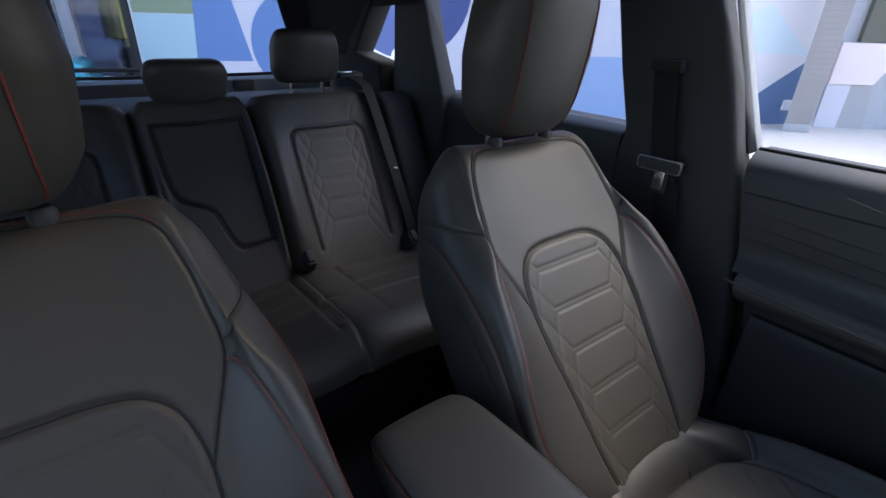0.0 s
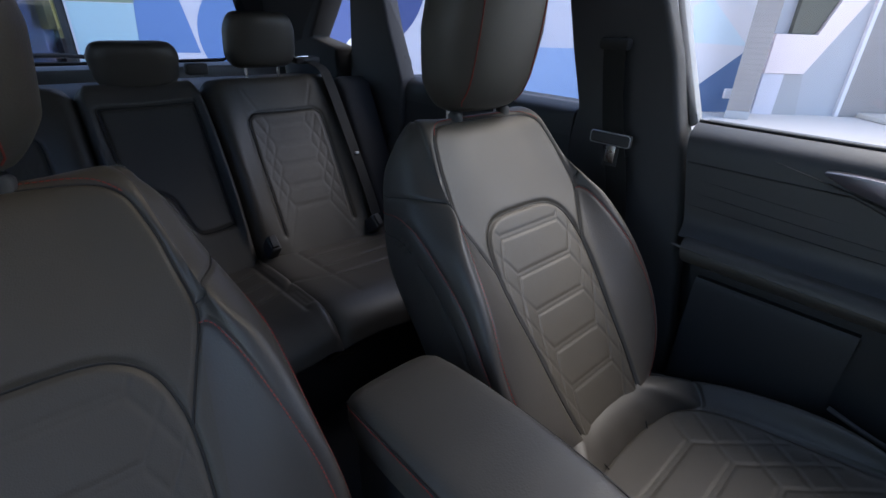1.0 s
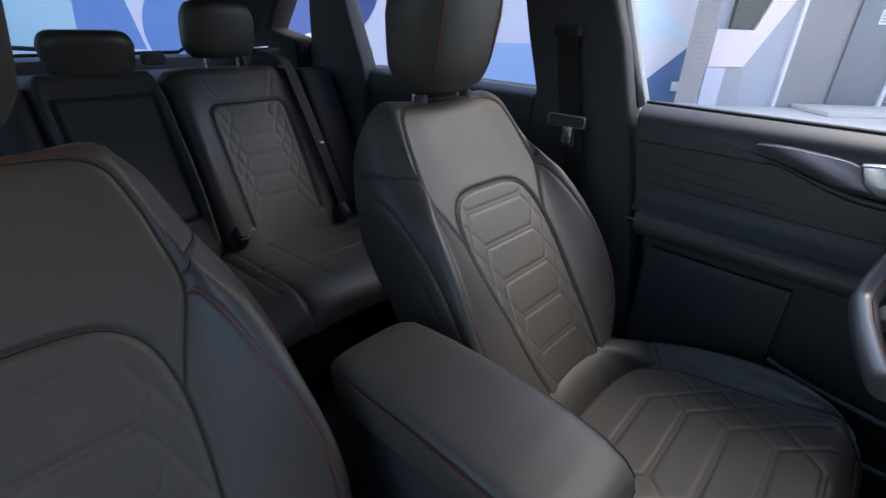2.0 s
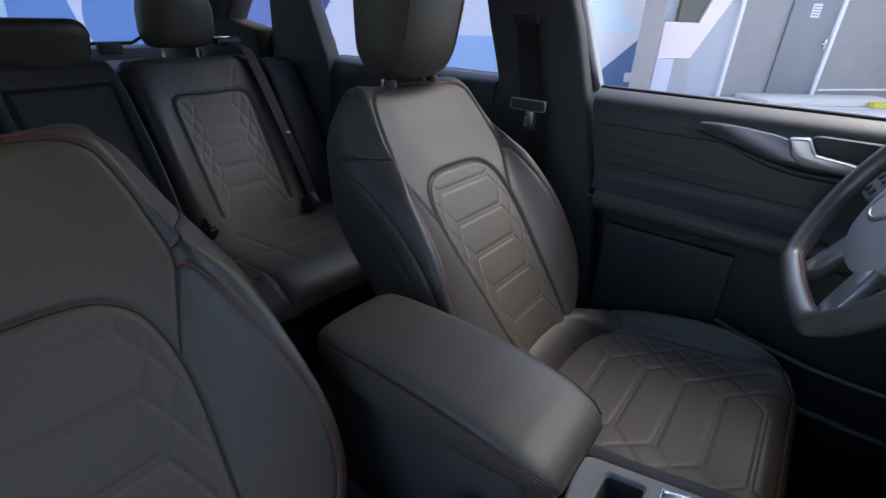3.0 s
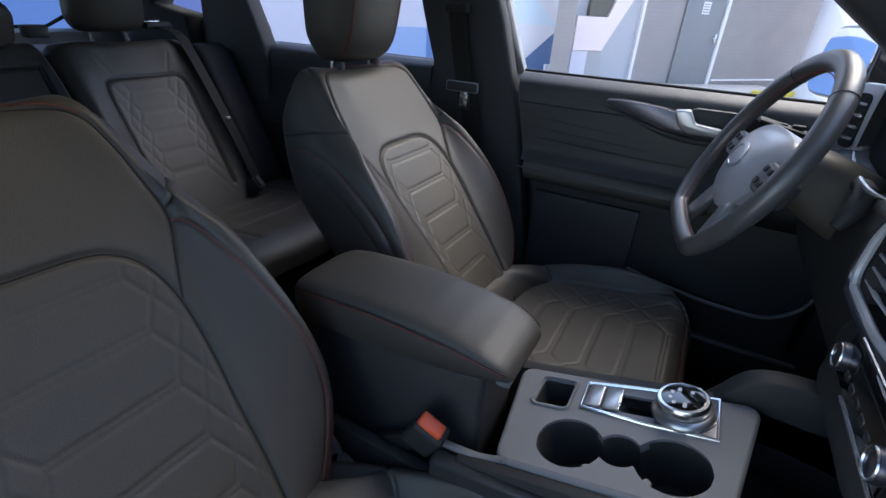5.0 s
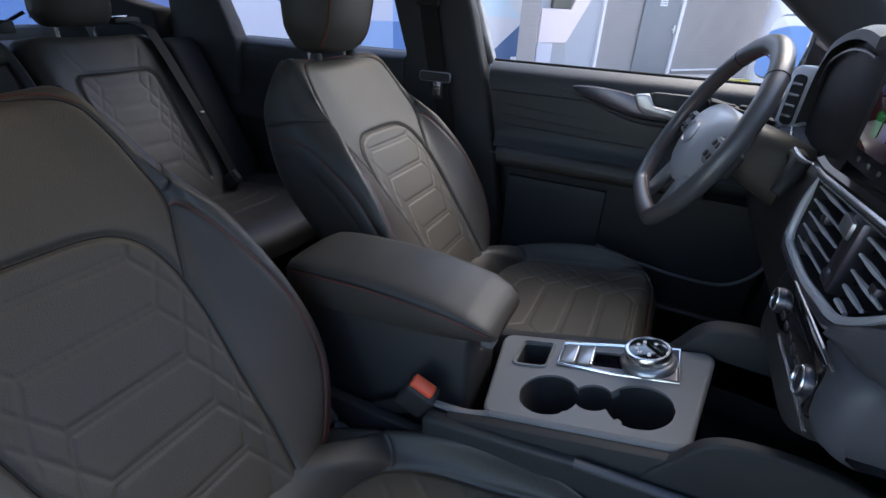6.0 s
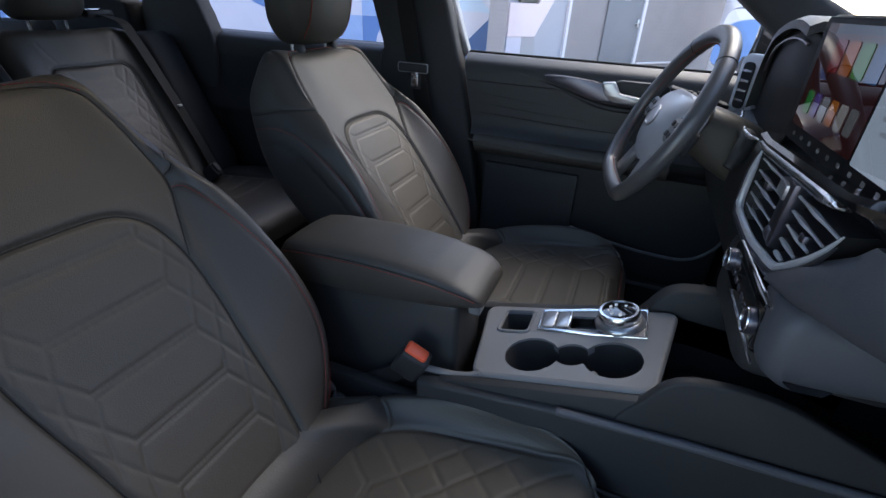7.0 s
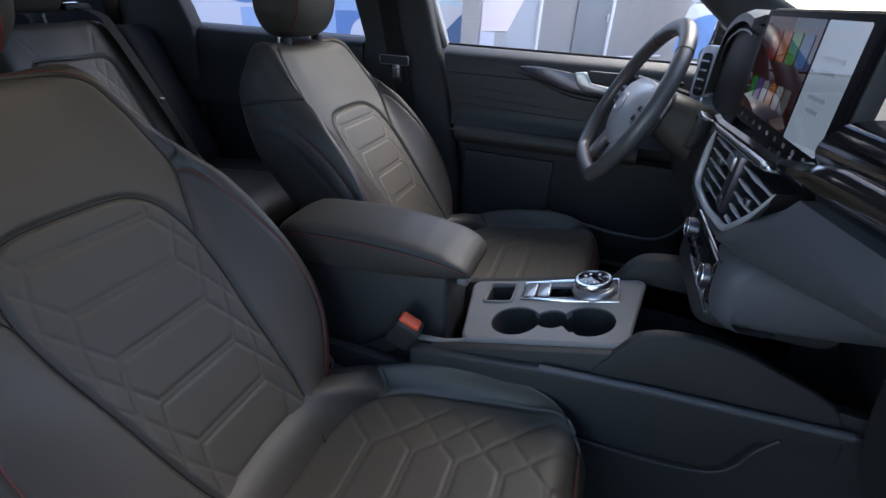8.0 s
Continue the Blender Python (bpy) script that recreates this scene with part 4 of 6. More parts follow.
def seat_cushion():
    edge = mirrored([[(0, 0.062), (0.4, 0.066), (0.75, 0.085), (0.94, 0.13), (1.0, 0.19), (1.02, 0.25), (1.06, 0.31), (1.15, 0.36), (1.5, 0.405), (2.0, 0.42)]])
    cross = mirrored([[(0.92, 0.12), (1.4, 0.105), (2.1, 0.085), (2.7, 0.07)]])
    rim = mirrored([[(2.7, 0.0), (2.7, 0.15), (2.7, 0.3), (2.5, 0.40), (2.0, 0.43)]]) + [[(-1.6, 0.431), (0, 0.432), (1.6, 0.431)]]
    lines = quilting([0.400 - 0.066 * k for k in range(5)], 0.066, 0.46, 1.0, 0.13)
    lines = [l for l in ([(t, s) for t, s in l if 0.085 < s < 0.428 and abs(t) < np.interp(s, (0.08, 0.14, 0.42), (0.7, 0.93, 1.0))] for l in lines) if len(l) > 1]
    put = lambda ls: dense([cush.line(l, 10) for l in ls])
    grooves = [(put(edge), 0.0045, 0.0042), (put(cross), 0.004, 0.0035), (put(rim), 0.003, 0.003), (over(cush, lines), 0.0013, 0.0032)]
    ss = np.r_[np.linspace(-0.03, 0.38, 160), np.linspace(0.383, 0.445, 40)]
    part("cushion_centre", Geo().grid(cush.shells(np.linspace(-1, 1, 141), ss, grooves)), QUILT, seat, "quilted seat cushion", 70)
    for g in (1, -1):
        part("cushion_bolster", Geo().grid(cush.shells(g * np.r_[np.linspace(1, 3, 44), np.linspace(3.1, 4, 12)], ss, grooves)), SIDE, seat, "smooth leatherette cushion bolster", 70)
    front = [tuple(cush.at(t, 0.445)) for t in np.linspace(-4, 4, 60)]
    part("cushion_front", Geo().add(front, [tuple(range(len(front)))]), LEATHER, seat)
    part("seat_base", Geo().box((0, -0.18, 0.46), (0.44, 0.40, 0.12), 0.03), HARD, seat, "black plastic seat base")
    for g in (1, -1):
        part("slide_rail", Geo().box((g * 0.19, -0.15, 0.40), (0.04, 0.6, 0.03), 0.006), HARD, seat)
    for g in (1, -1):
        part("hinge_cover", bar(curve([(g * 0.202, 0.075, 0.690), (g * 0.206, 0.056, 0.656), (g * 0.208, 0.030, 0.628), (g * 0.206, -0.002, 0.608), (g * 0.200, -0.035, 0.600)], 5), 0.010, 0.022, (0, 1, 1)), PILLAR, seat, "grey hinge cover beside the cushion")
    rows = []
    for t in np.linspace(-2.6, 2.6, 61):
        a = cush.at(t, np.interp(abs(t), (0, 0.4, 0.75, 0.94, 1.4, 2.1, 2.7), (0.066, 0.070, 0.088, 0.118, 0.103, 0.083, 0.068))) - cush.front * 0.003
        b = back.at(t * 0.95, np.interp(abs(t), (0, 1.8, 2.6), (-0.332, -0.342, -0.375))) - back.front * 0.004
        m = (a + b) / 2 + np.array((0, -0.012, 0.014))
        rows.append([a * (1 - u) ** 2 + 2 * m * u * (1 - u) + b * u * u for u in np.linspace(0, 1, 9)])
    part("cushion_roll", Geo().grid(np.array(rows)), LEATHER, seat, "smooth band behind the quilted cushion", 60)
    for l in rim:
        part("cushion_stitching", stitches(Geo(), cush.line(l, 10, 0.0006)), THREAD, seat, "red stitching")


seat_cushion()


def head_rest(parent, where, rows, thick, lean, mat, seam_at=None):
    """Rows of height and half width; lean: shift in y per metre of height."""
    rows = np.array(rows)
    zs = np.linspace(rows[0, 0], rows[-1, 0], 40)
    rings, seams = [], [[], []]
    for z in zs:
        w = np.interp(z, rows[:, 0], rows[:, 1])
        e = (z - rows[0, 0]) / (rows[-1, 0] - rows[0, 0])
        f = (1 - abs(2 * e - 1) ** 5) ** 0.5
        f = max(f, 0.05)
        d = thick / 2 * (0.35 + 0.65 * f) * (0.9 + 0.2 * e)
        w = w * (0.72 + 0.28 * f)
        ring = []
        for a in np.linspace(0, 2 * math.pi, 56, endpoint=False):
            c, s = math.cos(a), math.sin(a)
            x, y = w * math.copysign(abs(c) ** 0.62, c), d * math.copysign(abs(s) ** 0.7, s)
            ring.append((where[0] + x, where[1] + y + lean * (z - rows[0, 0]) - 0.012 * (1 - (x / w) ** 2) * (s < 0), where[2] + z))
        rings.append(ring)
        if seam_at:
            for n, g in enumerate((1, -1)):
                x = g * min(seam_at, w * 0.8)
                y = -d * (1 - (abs(x) / w) ** (1 / 0.31)) ** 0.35
                seams[n].append((where[0] + x, where[1] + y - 0.001 + lean * (z - rows[0, 0]) - 0.012 * (1 - (x / w) ** 2), where[2] + z))
    ob = part("headrest", Geo().grid(rings, around=True, caps=True), mat, parent, "", 60)
    if seam_at:
        for s in seams:
            part("headrest_seam", Geo().tube(s[2:-2], 0.0011, 5), THREAD, ob, "red stitched seam")
    return ob


head_rest(seat, (0, 0.39, 1.125), [(0, 0.090), (0.05, 0.112), (0.13, 0.121), (0.20, 0.110), (0.26, 0.088)], 0.118, -0.12, LEATHER, 0.074)
for g in (1, -1):
    part("headrest_post", Geo().tube([(g * 0.062, 0.385, 1.05), (g * 0.062, 0.39, 1.16)], 0.006, 10), METAL, seat, "bright steel post")
    part("post_collar", Geo().lathe([(0.013, -0.008), (0.013, 0.004), (0.009, 0.009)], Matrix.Translation((g * 0.062, 0.372, 1.117)), 16), HARD, seat)
passenger = copy_thing(seat, pose(PASSENGER_X, -0.012, 0))
passenger["label"] = "black leatherette passenger seat with quilted insert and red stitching"
for owner, shift in ((seat, 0.020), (passenger, -0.019)):
    for ob in owner.children:
        if ob.name.startswith(("headrest", "post_collar")):
            ob.location.x += shift

# ---- rear bench ----
RB = radians(29)
bench = thing("rear_bench", "black leatherette rear bench with three head restraints", "car seat")


def bench_back(x0, half, panel, quilted):
    table = [(-0.20, half, panel, -0.01, 0.12), (-0.12, half, panel, 0.004, 0.12), (-0.04, half, panel, 0.018, 0.12), (0.08, half, panel, 0.024, 0.12), (0.2, half, panel, 0.016, 0.12), (0.28, half, panel, 0.006, 0.11), (0.325, half - 0.006, panel, -0.002, 0.10), (0.35, half - 0.012, panel, -0.004, 0.09)]
    pad = Pad(table, (x0, 1.006, 0.812), (0, math.sin(RB), math.cos(RB)), (0, -math.cos(RB), math.sin(RB)), 0.008, 0.315, 0.032)
    ss = np.r_[np.linspace(-0.20, 0.315, 100), np.linspace(0.318, 0.35, 14)]
    if quilted:
        border = mirrored([[(0, 0.235), (0.7, 0.235), (0.9, 0.225), (1.0, 0.195), (1.0, 0.06), (1.0, -0.12)]])
        lines = quilting([0.200 - 0.062 * k for k in range(5)], 0.062, 0.50, 0.95, 0.12)
        grooves = [(dense([pad.line(l, 10) for l in border]), 0.005, 0.005), (over(pad, lines), 0.0009, 0.0035)]
    else:
        border = [[(-1.0, 0.262), (-0.92, 0.278), (0, 0.280), (0.92, 0.280), (1.0, 0.265), (1.0, 0.12), (1.0, -0.04), (0.94, -0.055), (0.4, -0.062), (0.16, -0.055), (0.02, -0.02), (-0.12, 0.035), (-0.3, 0.058), (-0.62, 0.075), (-0.84, 0.10), (-0.94, 0.15), (-1.0, 0.262)]]
        grooves = [(dense([pad.line(l, 8) for l in border]), 0.009, 0.0045)]
    p = pad.shells(np.r_[np.linspace(-4, -1.02, 40), np.linspace(-1, 1, 80), np.linspace(1.02, 4, 40)], ss, grooves)
    ob = part("backrest", Geo().grid(p), QUILT if quilted else LEATHER, bench, "quilted backrest" if quilted else "smooth centre backrest with a fold-down panel", 70)
    for l in border:
        part("piping", Geo().tube(pad.line(l, 10)[::2], 0.0018, 6), SEAM, ob)
    return pad


bench_back(0.322, 0.204, 0.112, True)
bench_back(-0.018, 0.145, 0.106, False)
bench_back(-0.358, 0.204, 0.112, True)
for x0, half, panel in ((0.385, 0.285, 0.16), (-0.018, 0.165, 0.11), (-0.41, 0.275, 0.16)):
    table = [(-0.02, half, panel, 0.002, 0.13), (0.1, half, panel, 0.006, 0.13), (0.25, half, panel, 0.005, 0.13), (0.36, half, panel, 0.002, 0.13), (0.46, half - 0.006, panel, 0, 0.13)]
    pad = Pad(table, (x0, 0.965, 0.655), (0, -0.995, 0.10), (0, 0.10, 0.995), 0.008, 0.35, 0.075)
    ss = np.linspace(-0.02, 0.46, 80)
    lines = [[(-1.0, s + 0.012 * math.sin(9 * s + x0)), (-0.3, s), (0.4, s + 0.006), (1.0, s - 0.008)] for s in (0.09, 0.17, 0.25)] + [[(g, -0.02), (g, 0.37)] for g in (-1, 1)] + [[(g * 1.0, 0.25), (g * 1.8, 0.235), (g * 2.6, 0.20)] for g in (-1, 1)]
    lines += [[(1.2 + 0.12 * k, 0.27), (1.25 + 0.12 * k, 0.31), (1.24 + 0.12 * k, 0.35)] for k in range(5)]
    p = pad.shells(np.r_[np.linspace(-4, -1.02, 30), np.linspace(-1, 1, 60), np.linspace(1.02, 4, 30)], ss, [(dense([pad.line(l, 14) for l in lines]), 0.004, 0.006)])
    part("cushion", Geo().grid(p), LEATHER, bench, "creased leatherette cushion", 70)
part("bench_base", Geo().box((0, 0.76, 0.47), (1.3, 0.38, 0.20), 0.03), HARD, bench)
for g in (1, -1):
    part("side_wing", Geo().prism([(0.97, 0.70), (1.165, 1.07), (1.20, 1.095), (1.32, 1.06), (1.32, 0.60), (0.97, 0.60)], 0.545 if g > 0 else -0.66, 0.66 if g > 0 else -0.60, M_DOOR, 0.02, 3), LINER, bench, "narrow dark side trim")
LOW_REST = [(0, 0.080), (0.03, 0.094), (0.08, 0.100), (0.115, 0.092)]
TALL_REST = [(0, 0.095), (0.04, 0.104), (0.10, 0.102), (0.15, 0.090)]
head_rest(bench, (-0.01, 1.225, 1.085), LOW_REST, 0.085, -0.15, LEATHER)
head_rest(bench, (0.33, 1.265, 1.125), TALL_REST, 0.09, -0.15, LEATHER)
head_rest(bench, (-0.40, 1.265, 1.125), TALL_REST, 0.09, -0.15, LEATHER)
for x in (0.28, 0.38, -0.45, -0.35, -0.05, 0.03):
    part("headrest_post", Geo().tube([(x, 1.262, 1.05), (x, 1.265, 1.14)], 0.005, 8), METAL, bench)
part("latch_cover", Geo().box((0.13, 1.215, 1.13), (0.055, 0.03, 0.03), 0.006), HARD, bench)
part("parcel_ledge", Geo().box((0, 1.42, 1.05), (1.25, 0.30, 0.04), 0.015), HARD, bench, "dark load cover behind the backrest")

# ---- seat belts ----
driver_belt = thing("driver_belt", "black shoulder belt with a metal tongue hanging on the pillar", "seat belt")
part("shoulder_strap", belt(Geo(), curve([(0.672, 0.300, 1.245), (0.662, 0.290, 1.20), (0.655, 0.258, 1.06), (0.655, 0.225, 0.94), (0.66, 0.19, 0.70), (0.66, 0.16, 0.5)], 6), 0.047, (0, 1, -0.2)), WEB, driver_belt)
part("tongue", Geo().box((0.648, 0.258, 1.056), (0.010, 0.092, 0.026), 0.004).prism([(0.235, 1.048), (0.268, 1.048), (0.268, 1.0), (0.235, 1.0)], 0.645, 0.648, M_DOOR, 0.001), PILLAR, driver_belt, "dark grey tongue head")
part("tongue_edge", Geo().tube([(0.6425, 0.258 + dy, 1.056 + dz) for dy, dz in rounded(0.090, 0.024, 0.006, 4)], 0.0012, 6, True), SILVER, driver_belt, "bright tongue edge")
part("tongue_plate", Geo().box((0.642, 0.251, 1.026), (0.003, 0.022, 0.036), 0.001), METAL, driver_belt, "steel tongue plate")
part("lap_strap", belt(Geo(), curve([(0.655, 0.24, 1.02), (0.66, 0.20, 0.8), (0.665, 0.10, 0.6), (0.66, 0.06, 0.5)], 6), 0.045, (0, 1, 0)), WEB, driver_belt)
part("guide", Geo().box((0.675, 0.30, 1.235), (0.026, 0.065, 0.024), 0.008), RUBBER, driver_belt)

rear_belt = thing("rear_belt", "black rear shoulder belt running down the outer backrest", "seat belt")
on_back = lambda x, s, lift: (x, 1.006 + 0.485 * s - 0.875 * lift, 0.812 + 0.875 * s + 0.485 * lift)
part("strap", belt(Geo(), curve([(0.476, 1.255, 1.14), on_back(0.480, 0.350, 0.010), on_back(0.484, 0.30, 0.020), on_back(0.487, 0.2, 0.026), on_back(0.49, 0.06, 0.031), on_back(0.495, -0.04, 0.028), on_back(0.50, -0.13, 0.022)], 6), 0.036, (1, 0.15, 0)), WEB, rear_belt)
part("guide", Geo().box((0.475, 1.265, 1.14), (0.085, 0.05, 0.022), 0.008), HARD, rear_belt)
part("bright_clip", Geo().box((0.45, 1.245, 1.152), (0.05, 0.012, 0.006), 0.002), METAL, rear_belt)
part("strap_stop", Geo().box(on_back(0.492, 0.07, 0.035), (0.012, 0.012, 0.006), 0.002), BRIGHT, rear_belt, "small pale strap button")


def buckle(at, turn, name, label, press=ORANGE):
    """A belt buckle with its orange button on a short stalk."""
    ob = thing(name, label, "seat belt", "", at)
    ob.matrix_basis = at_pose = Matrix.Translation(at) @ turn
    part("housing", Geo().box((0, 0, -0.028), (0.030, 0.046, 0.062), 0.006, None, 3), HARD, ob)
    part("button", Geo().box((0, 0.003, 0.002), (0.020, 0.036, 0.016), 0.004, None, 3), press, ob, "release button")
    part("stalk", belt(Geo(), [(0, 0, -0.05), (0, 0.012, -0.09), (0, 0.03, -0.14), (0, 0.05, -0.2)], 0.03, (0, 1, 0), 0.006), RUBBER, ob)
    return ob


buckle((-0.105, -0.116, 0.752), pose(0, 0, 0, 28, -12, 0), "passenger_buckle", "black belt buckle with an orange button beside the console")
buckle((0.112, -0.055, 0.735), pose(0, 0, 0, 28, 12, 0), "driver_buckle", "black belt buckle with an orange button beside the driver's seat")
buckle((0.155, 0.905, 0.715), pose(0, 0, 0, 42, 0, 0), "rear_buckle", "dark rear belt buckle hanging between the rear backrests", PILLAR)
buckle((0.485, 0.895, 0.70), pose(0, 0, 0, 50, 0, 10), "rear_buckle", "dark rear belt buckle lying beside the rear door", PILLAR)

# ---- centre console ----
console = thing("centre_console", "dark centre console with cup holders, rotary selector and padded armrest", "console")
SL = 0.27
ctop = lambda y: 0.738 + SL * (-0.2 - y)
TILT_TOP = Matrix.Translation((0, -0.2, 0.738)) @ Matrix.Rotation(-math.atan(SL), 4, "X")


def soft_corners(corners, r, n=5):
    """An outline with rounded corners."""
    pts = []
    for i, c in enumerate(corners):
        c, p, q = np.array(c), np.array(corners[i - 1]), np.array(corners[(i + 1) % len(corners)])
        a, b = c + (p - c) / np.linalg.norm(p - c) * r, c + (q - c) / np.linalg.norm(q - c) * r
        pts += [tuple((1 - u) ** 2 * a + 2 * u * (1 - u) * c + u * u * b) for u in np.linspace(0, 1, n)]
    return pts


def plate_with_holes(outer, holes, thick, m):
    """A plate with openings that go through it."""
    bm = bmesh.new()
    ring = [bm.verts.new((x, y, 0)) for x, y in outer]
    edges = [bm.edges.new((a, b)) for a, b in zip(ring, ring[1:] + ring[:1])]
    for hole in holes:
        vs = [bm.verts.new((x, y, 0)) for x, y in hole]
        edges += [bm.edges.new((a, b)) for a, b in zip(vs, vs[1:] + vs[:1])]
    bmesh.ops.triangle_fill(bm, use_beauty=True, use_dissolve=False, edges=edges)
    faces = bm.faces[:]
    out = bmesh.ops.extrude_face_region(bm, geom=faces)
    bmesh.ops.translate(bm, verts=[v for v in out["geom"] if isinstance(v, bmesh.types.BMVert)], vec=(0, 0, -thick))
    bmesh.ops.recalc_face_normals(bm, faces=bm.faces[:])
    return Geo().take(bm, m)


LK = math.sqrt(1 + SL * SL)
P = lambda y: (y + 0.2) * LK
cups = [(-0.036, P(-0.275), 0.041), (-0.034, P(-0.388), 0.041)]
join = (-0.030, P(-0.332), 0.026)


def cup_outline():
    """The outline of two cup wells joined by a smaller one."""
    circles = [cups[0], join, cups[1]]
    top, low = [], []
    for y in np.linspace(cups[0][1] + cups[0][2] * 0.999, cups[1][1] - cups[1][2] * 0.999, 70):
        reach = [(cx, math.sqrt(r * r - (y - cy) ** 2)) for cx, cy, r in circles if abs(y - cy) < r]
        top.append((max(c + q for c, q in reach), y))
        low.append((min(c - q for c, q in reach), y))
    return top + low[::-1]


cubby = rounded(0.056, 0.046, 0.007, 4, 0.050, P(-0.232))
slot = rounded(0.036, 0.046, 0.004, 4, 0.055, P(-0.341))
PLATE = soft_corners([(0.094, P(-0.174)), (-0.087, P(-0.202)), (-0.089, P(-0.438)), (0.094, P(-0.468))], 0.016)
part("top_plate", plate_with_holes(PLATE, [cup_outline(), cubby, slot], 0.012, TILT_TOP), GREY, console, "matt grey console plate")
part("plate_rim", Geo().tube([tuple(TILT_TOP @ Vector((x, y, -0.0062))) for x, y in PLATE], 0.006, 10, True), GREY, console, "rounded grey edge")
part("plate_tail", bar(curve([(-0.088, -0.212, 0.738), (-0.089, -0.196, 0.729), (-0.091, -0.170, 0.722), (-0.092, -0.125, 0.718)], 5), 0.010, 0.007, (1, 0, 0)), GREY, console, "grey trim strip running back from the plate")


def well(outline, depth, name, mat=HARD, shrink=0.96):
    c = np.mean(np.array(outline), axis=0)
    rows = []
    for z, k in ((-0.004, 1.0), (-depth * 0.6, (1 + shrink) / 2), (-depth, shrink), (-depth - 0.001, 0.02)):
        rows.append([tuple(TILT_TOP @ Vector((c[0] + (x - c[0]) * k, c[1] + (y - c[1]) * k, z))) for x, y in outline])
    part(name, Geo().grid(rows, around=True), mat, console)


well(cup_outline(), 0.075, "cup_well")
well(cubby, 0.05, "cubby_well")
well(slot, 0.02, "slot_well", GLOSS)
rim = Geo()
rim.tube([tuple(TILT_TOP @ Vector((x, y, 0.001))) for x, y in rounded(0.063, 0.053, 0.009, 5, 0.050, P(-0.232))], 0.0026, 6, True)
part("cubby_rim", rim, GREY, console)
for x, y, spin in ((-0.064, -0.300, 40), (-0.062, -0.362, -35)):
    part("cup_spring", Geo().box(tuple(TILT_TOP @ Vector((x, P(y), -0.016))), (0.014, 0.010, 0.022), 0.003, Matrix.Rotation(radians(spin), 4, "Z")), GREY, console, "grey cup spring")
bez = [(0.030, P(-0.272)), (0.082, P(-0.272)), (0.090, P(-0.34)), (0.094, P(-0.43)), (0.018, P(-0.43)), (0.022, P(-0.35))]
ring = Geo()
ring.tube([tuple(TILT_TOP @ Vector((q[0], q[1], 0.0015))) for q in bez], 0.0030, 8, True)
part("selector_bezel", ring, CHROME, console, "bright chrome bezel")
part("selector_bed", Geo().prism([(0.024, P(-0.362)), (0.088, P(-0.362)), (0.092, P(-0.428)), (0.020, P(-0.428))], 0.0005, 0.004, TILT_TOP, 0.001), SMOKE, console)
for y in (-0.2865, -0.3085):
    part("button", Geo().prism(rounded(0.044, 0.020, 0.003, 3, 0.056, P(y)), 0.0005, 0.006, TILT_TOP, 0.0015), SILVER, console, "satin grey push button")
part("button_mark", Geo().prism([(0.034, P(-0.320)), (0.078, P(-0.320)), (0.078, P(-0.316)), (0.034, P(-0.316))], 0.0005, 0.007, TILT_TOP, 0.001), CHROME, console)
dial_at = TILT_TOP @ Matrix.Translation((0.055, P(-0.392), 0))
selector = part("gear_selector", Geo().lathe([(0.037, 0.0), (0.038, 0.005), (0.035, 0.011), (0.031, 0.013), (0.031, 0.016)], dial_at, 48), SILVER, console, "rotary gear selector")
part("dial_ring", Geo().lathe([(0.0295, 0.012), (0.031, 0.015), (0.031, 0.024), (0.029, 0.0275), (0.0255, 0.028), (0.025, 0.0255)], dial_at, 48), CHROME, selector, "polished ring")
part("dial_face", Geo().lathe([(0.0255, 0.020), (0.0255, 0.0268), (0.024, 0.0274)], dial_at, 40), GLOSS, selector, "gloss black dial face")
for k, (a, w) in enumerate(((20, 0.007), (60, 0.006), (100, 0.006), (140, 0.006), (190, 0.009), (320, 0.006))):
    x, y = 0.015 * math.cos(radians(a)), 0.015 * math.sin(radians(a))
    part("dial_mark", Geo().prism(rounded(w, 0.0045, 0.001, 2, x, y), 0.0275, 0.0280, dial_at), WHITE_MARK, selector, "white printed mark")

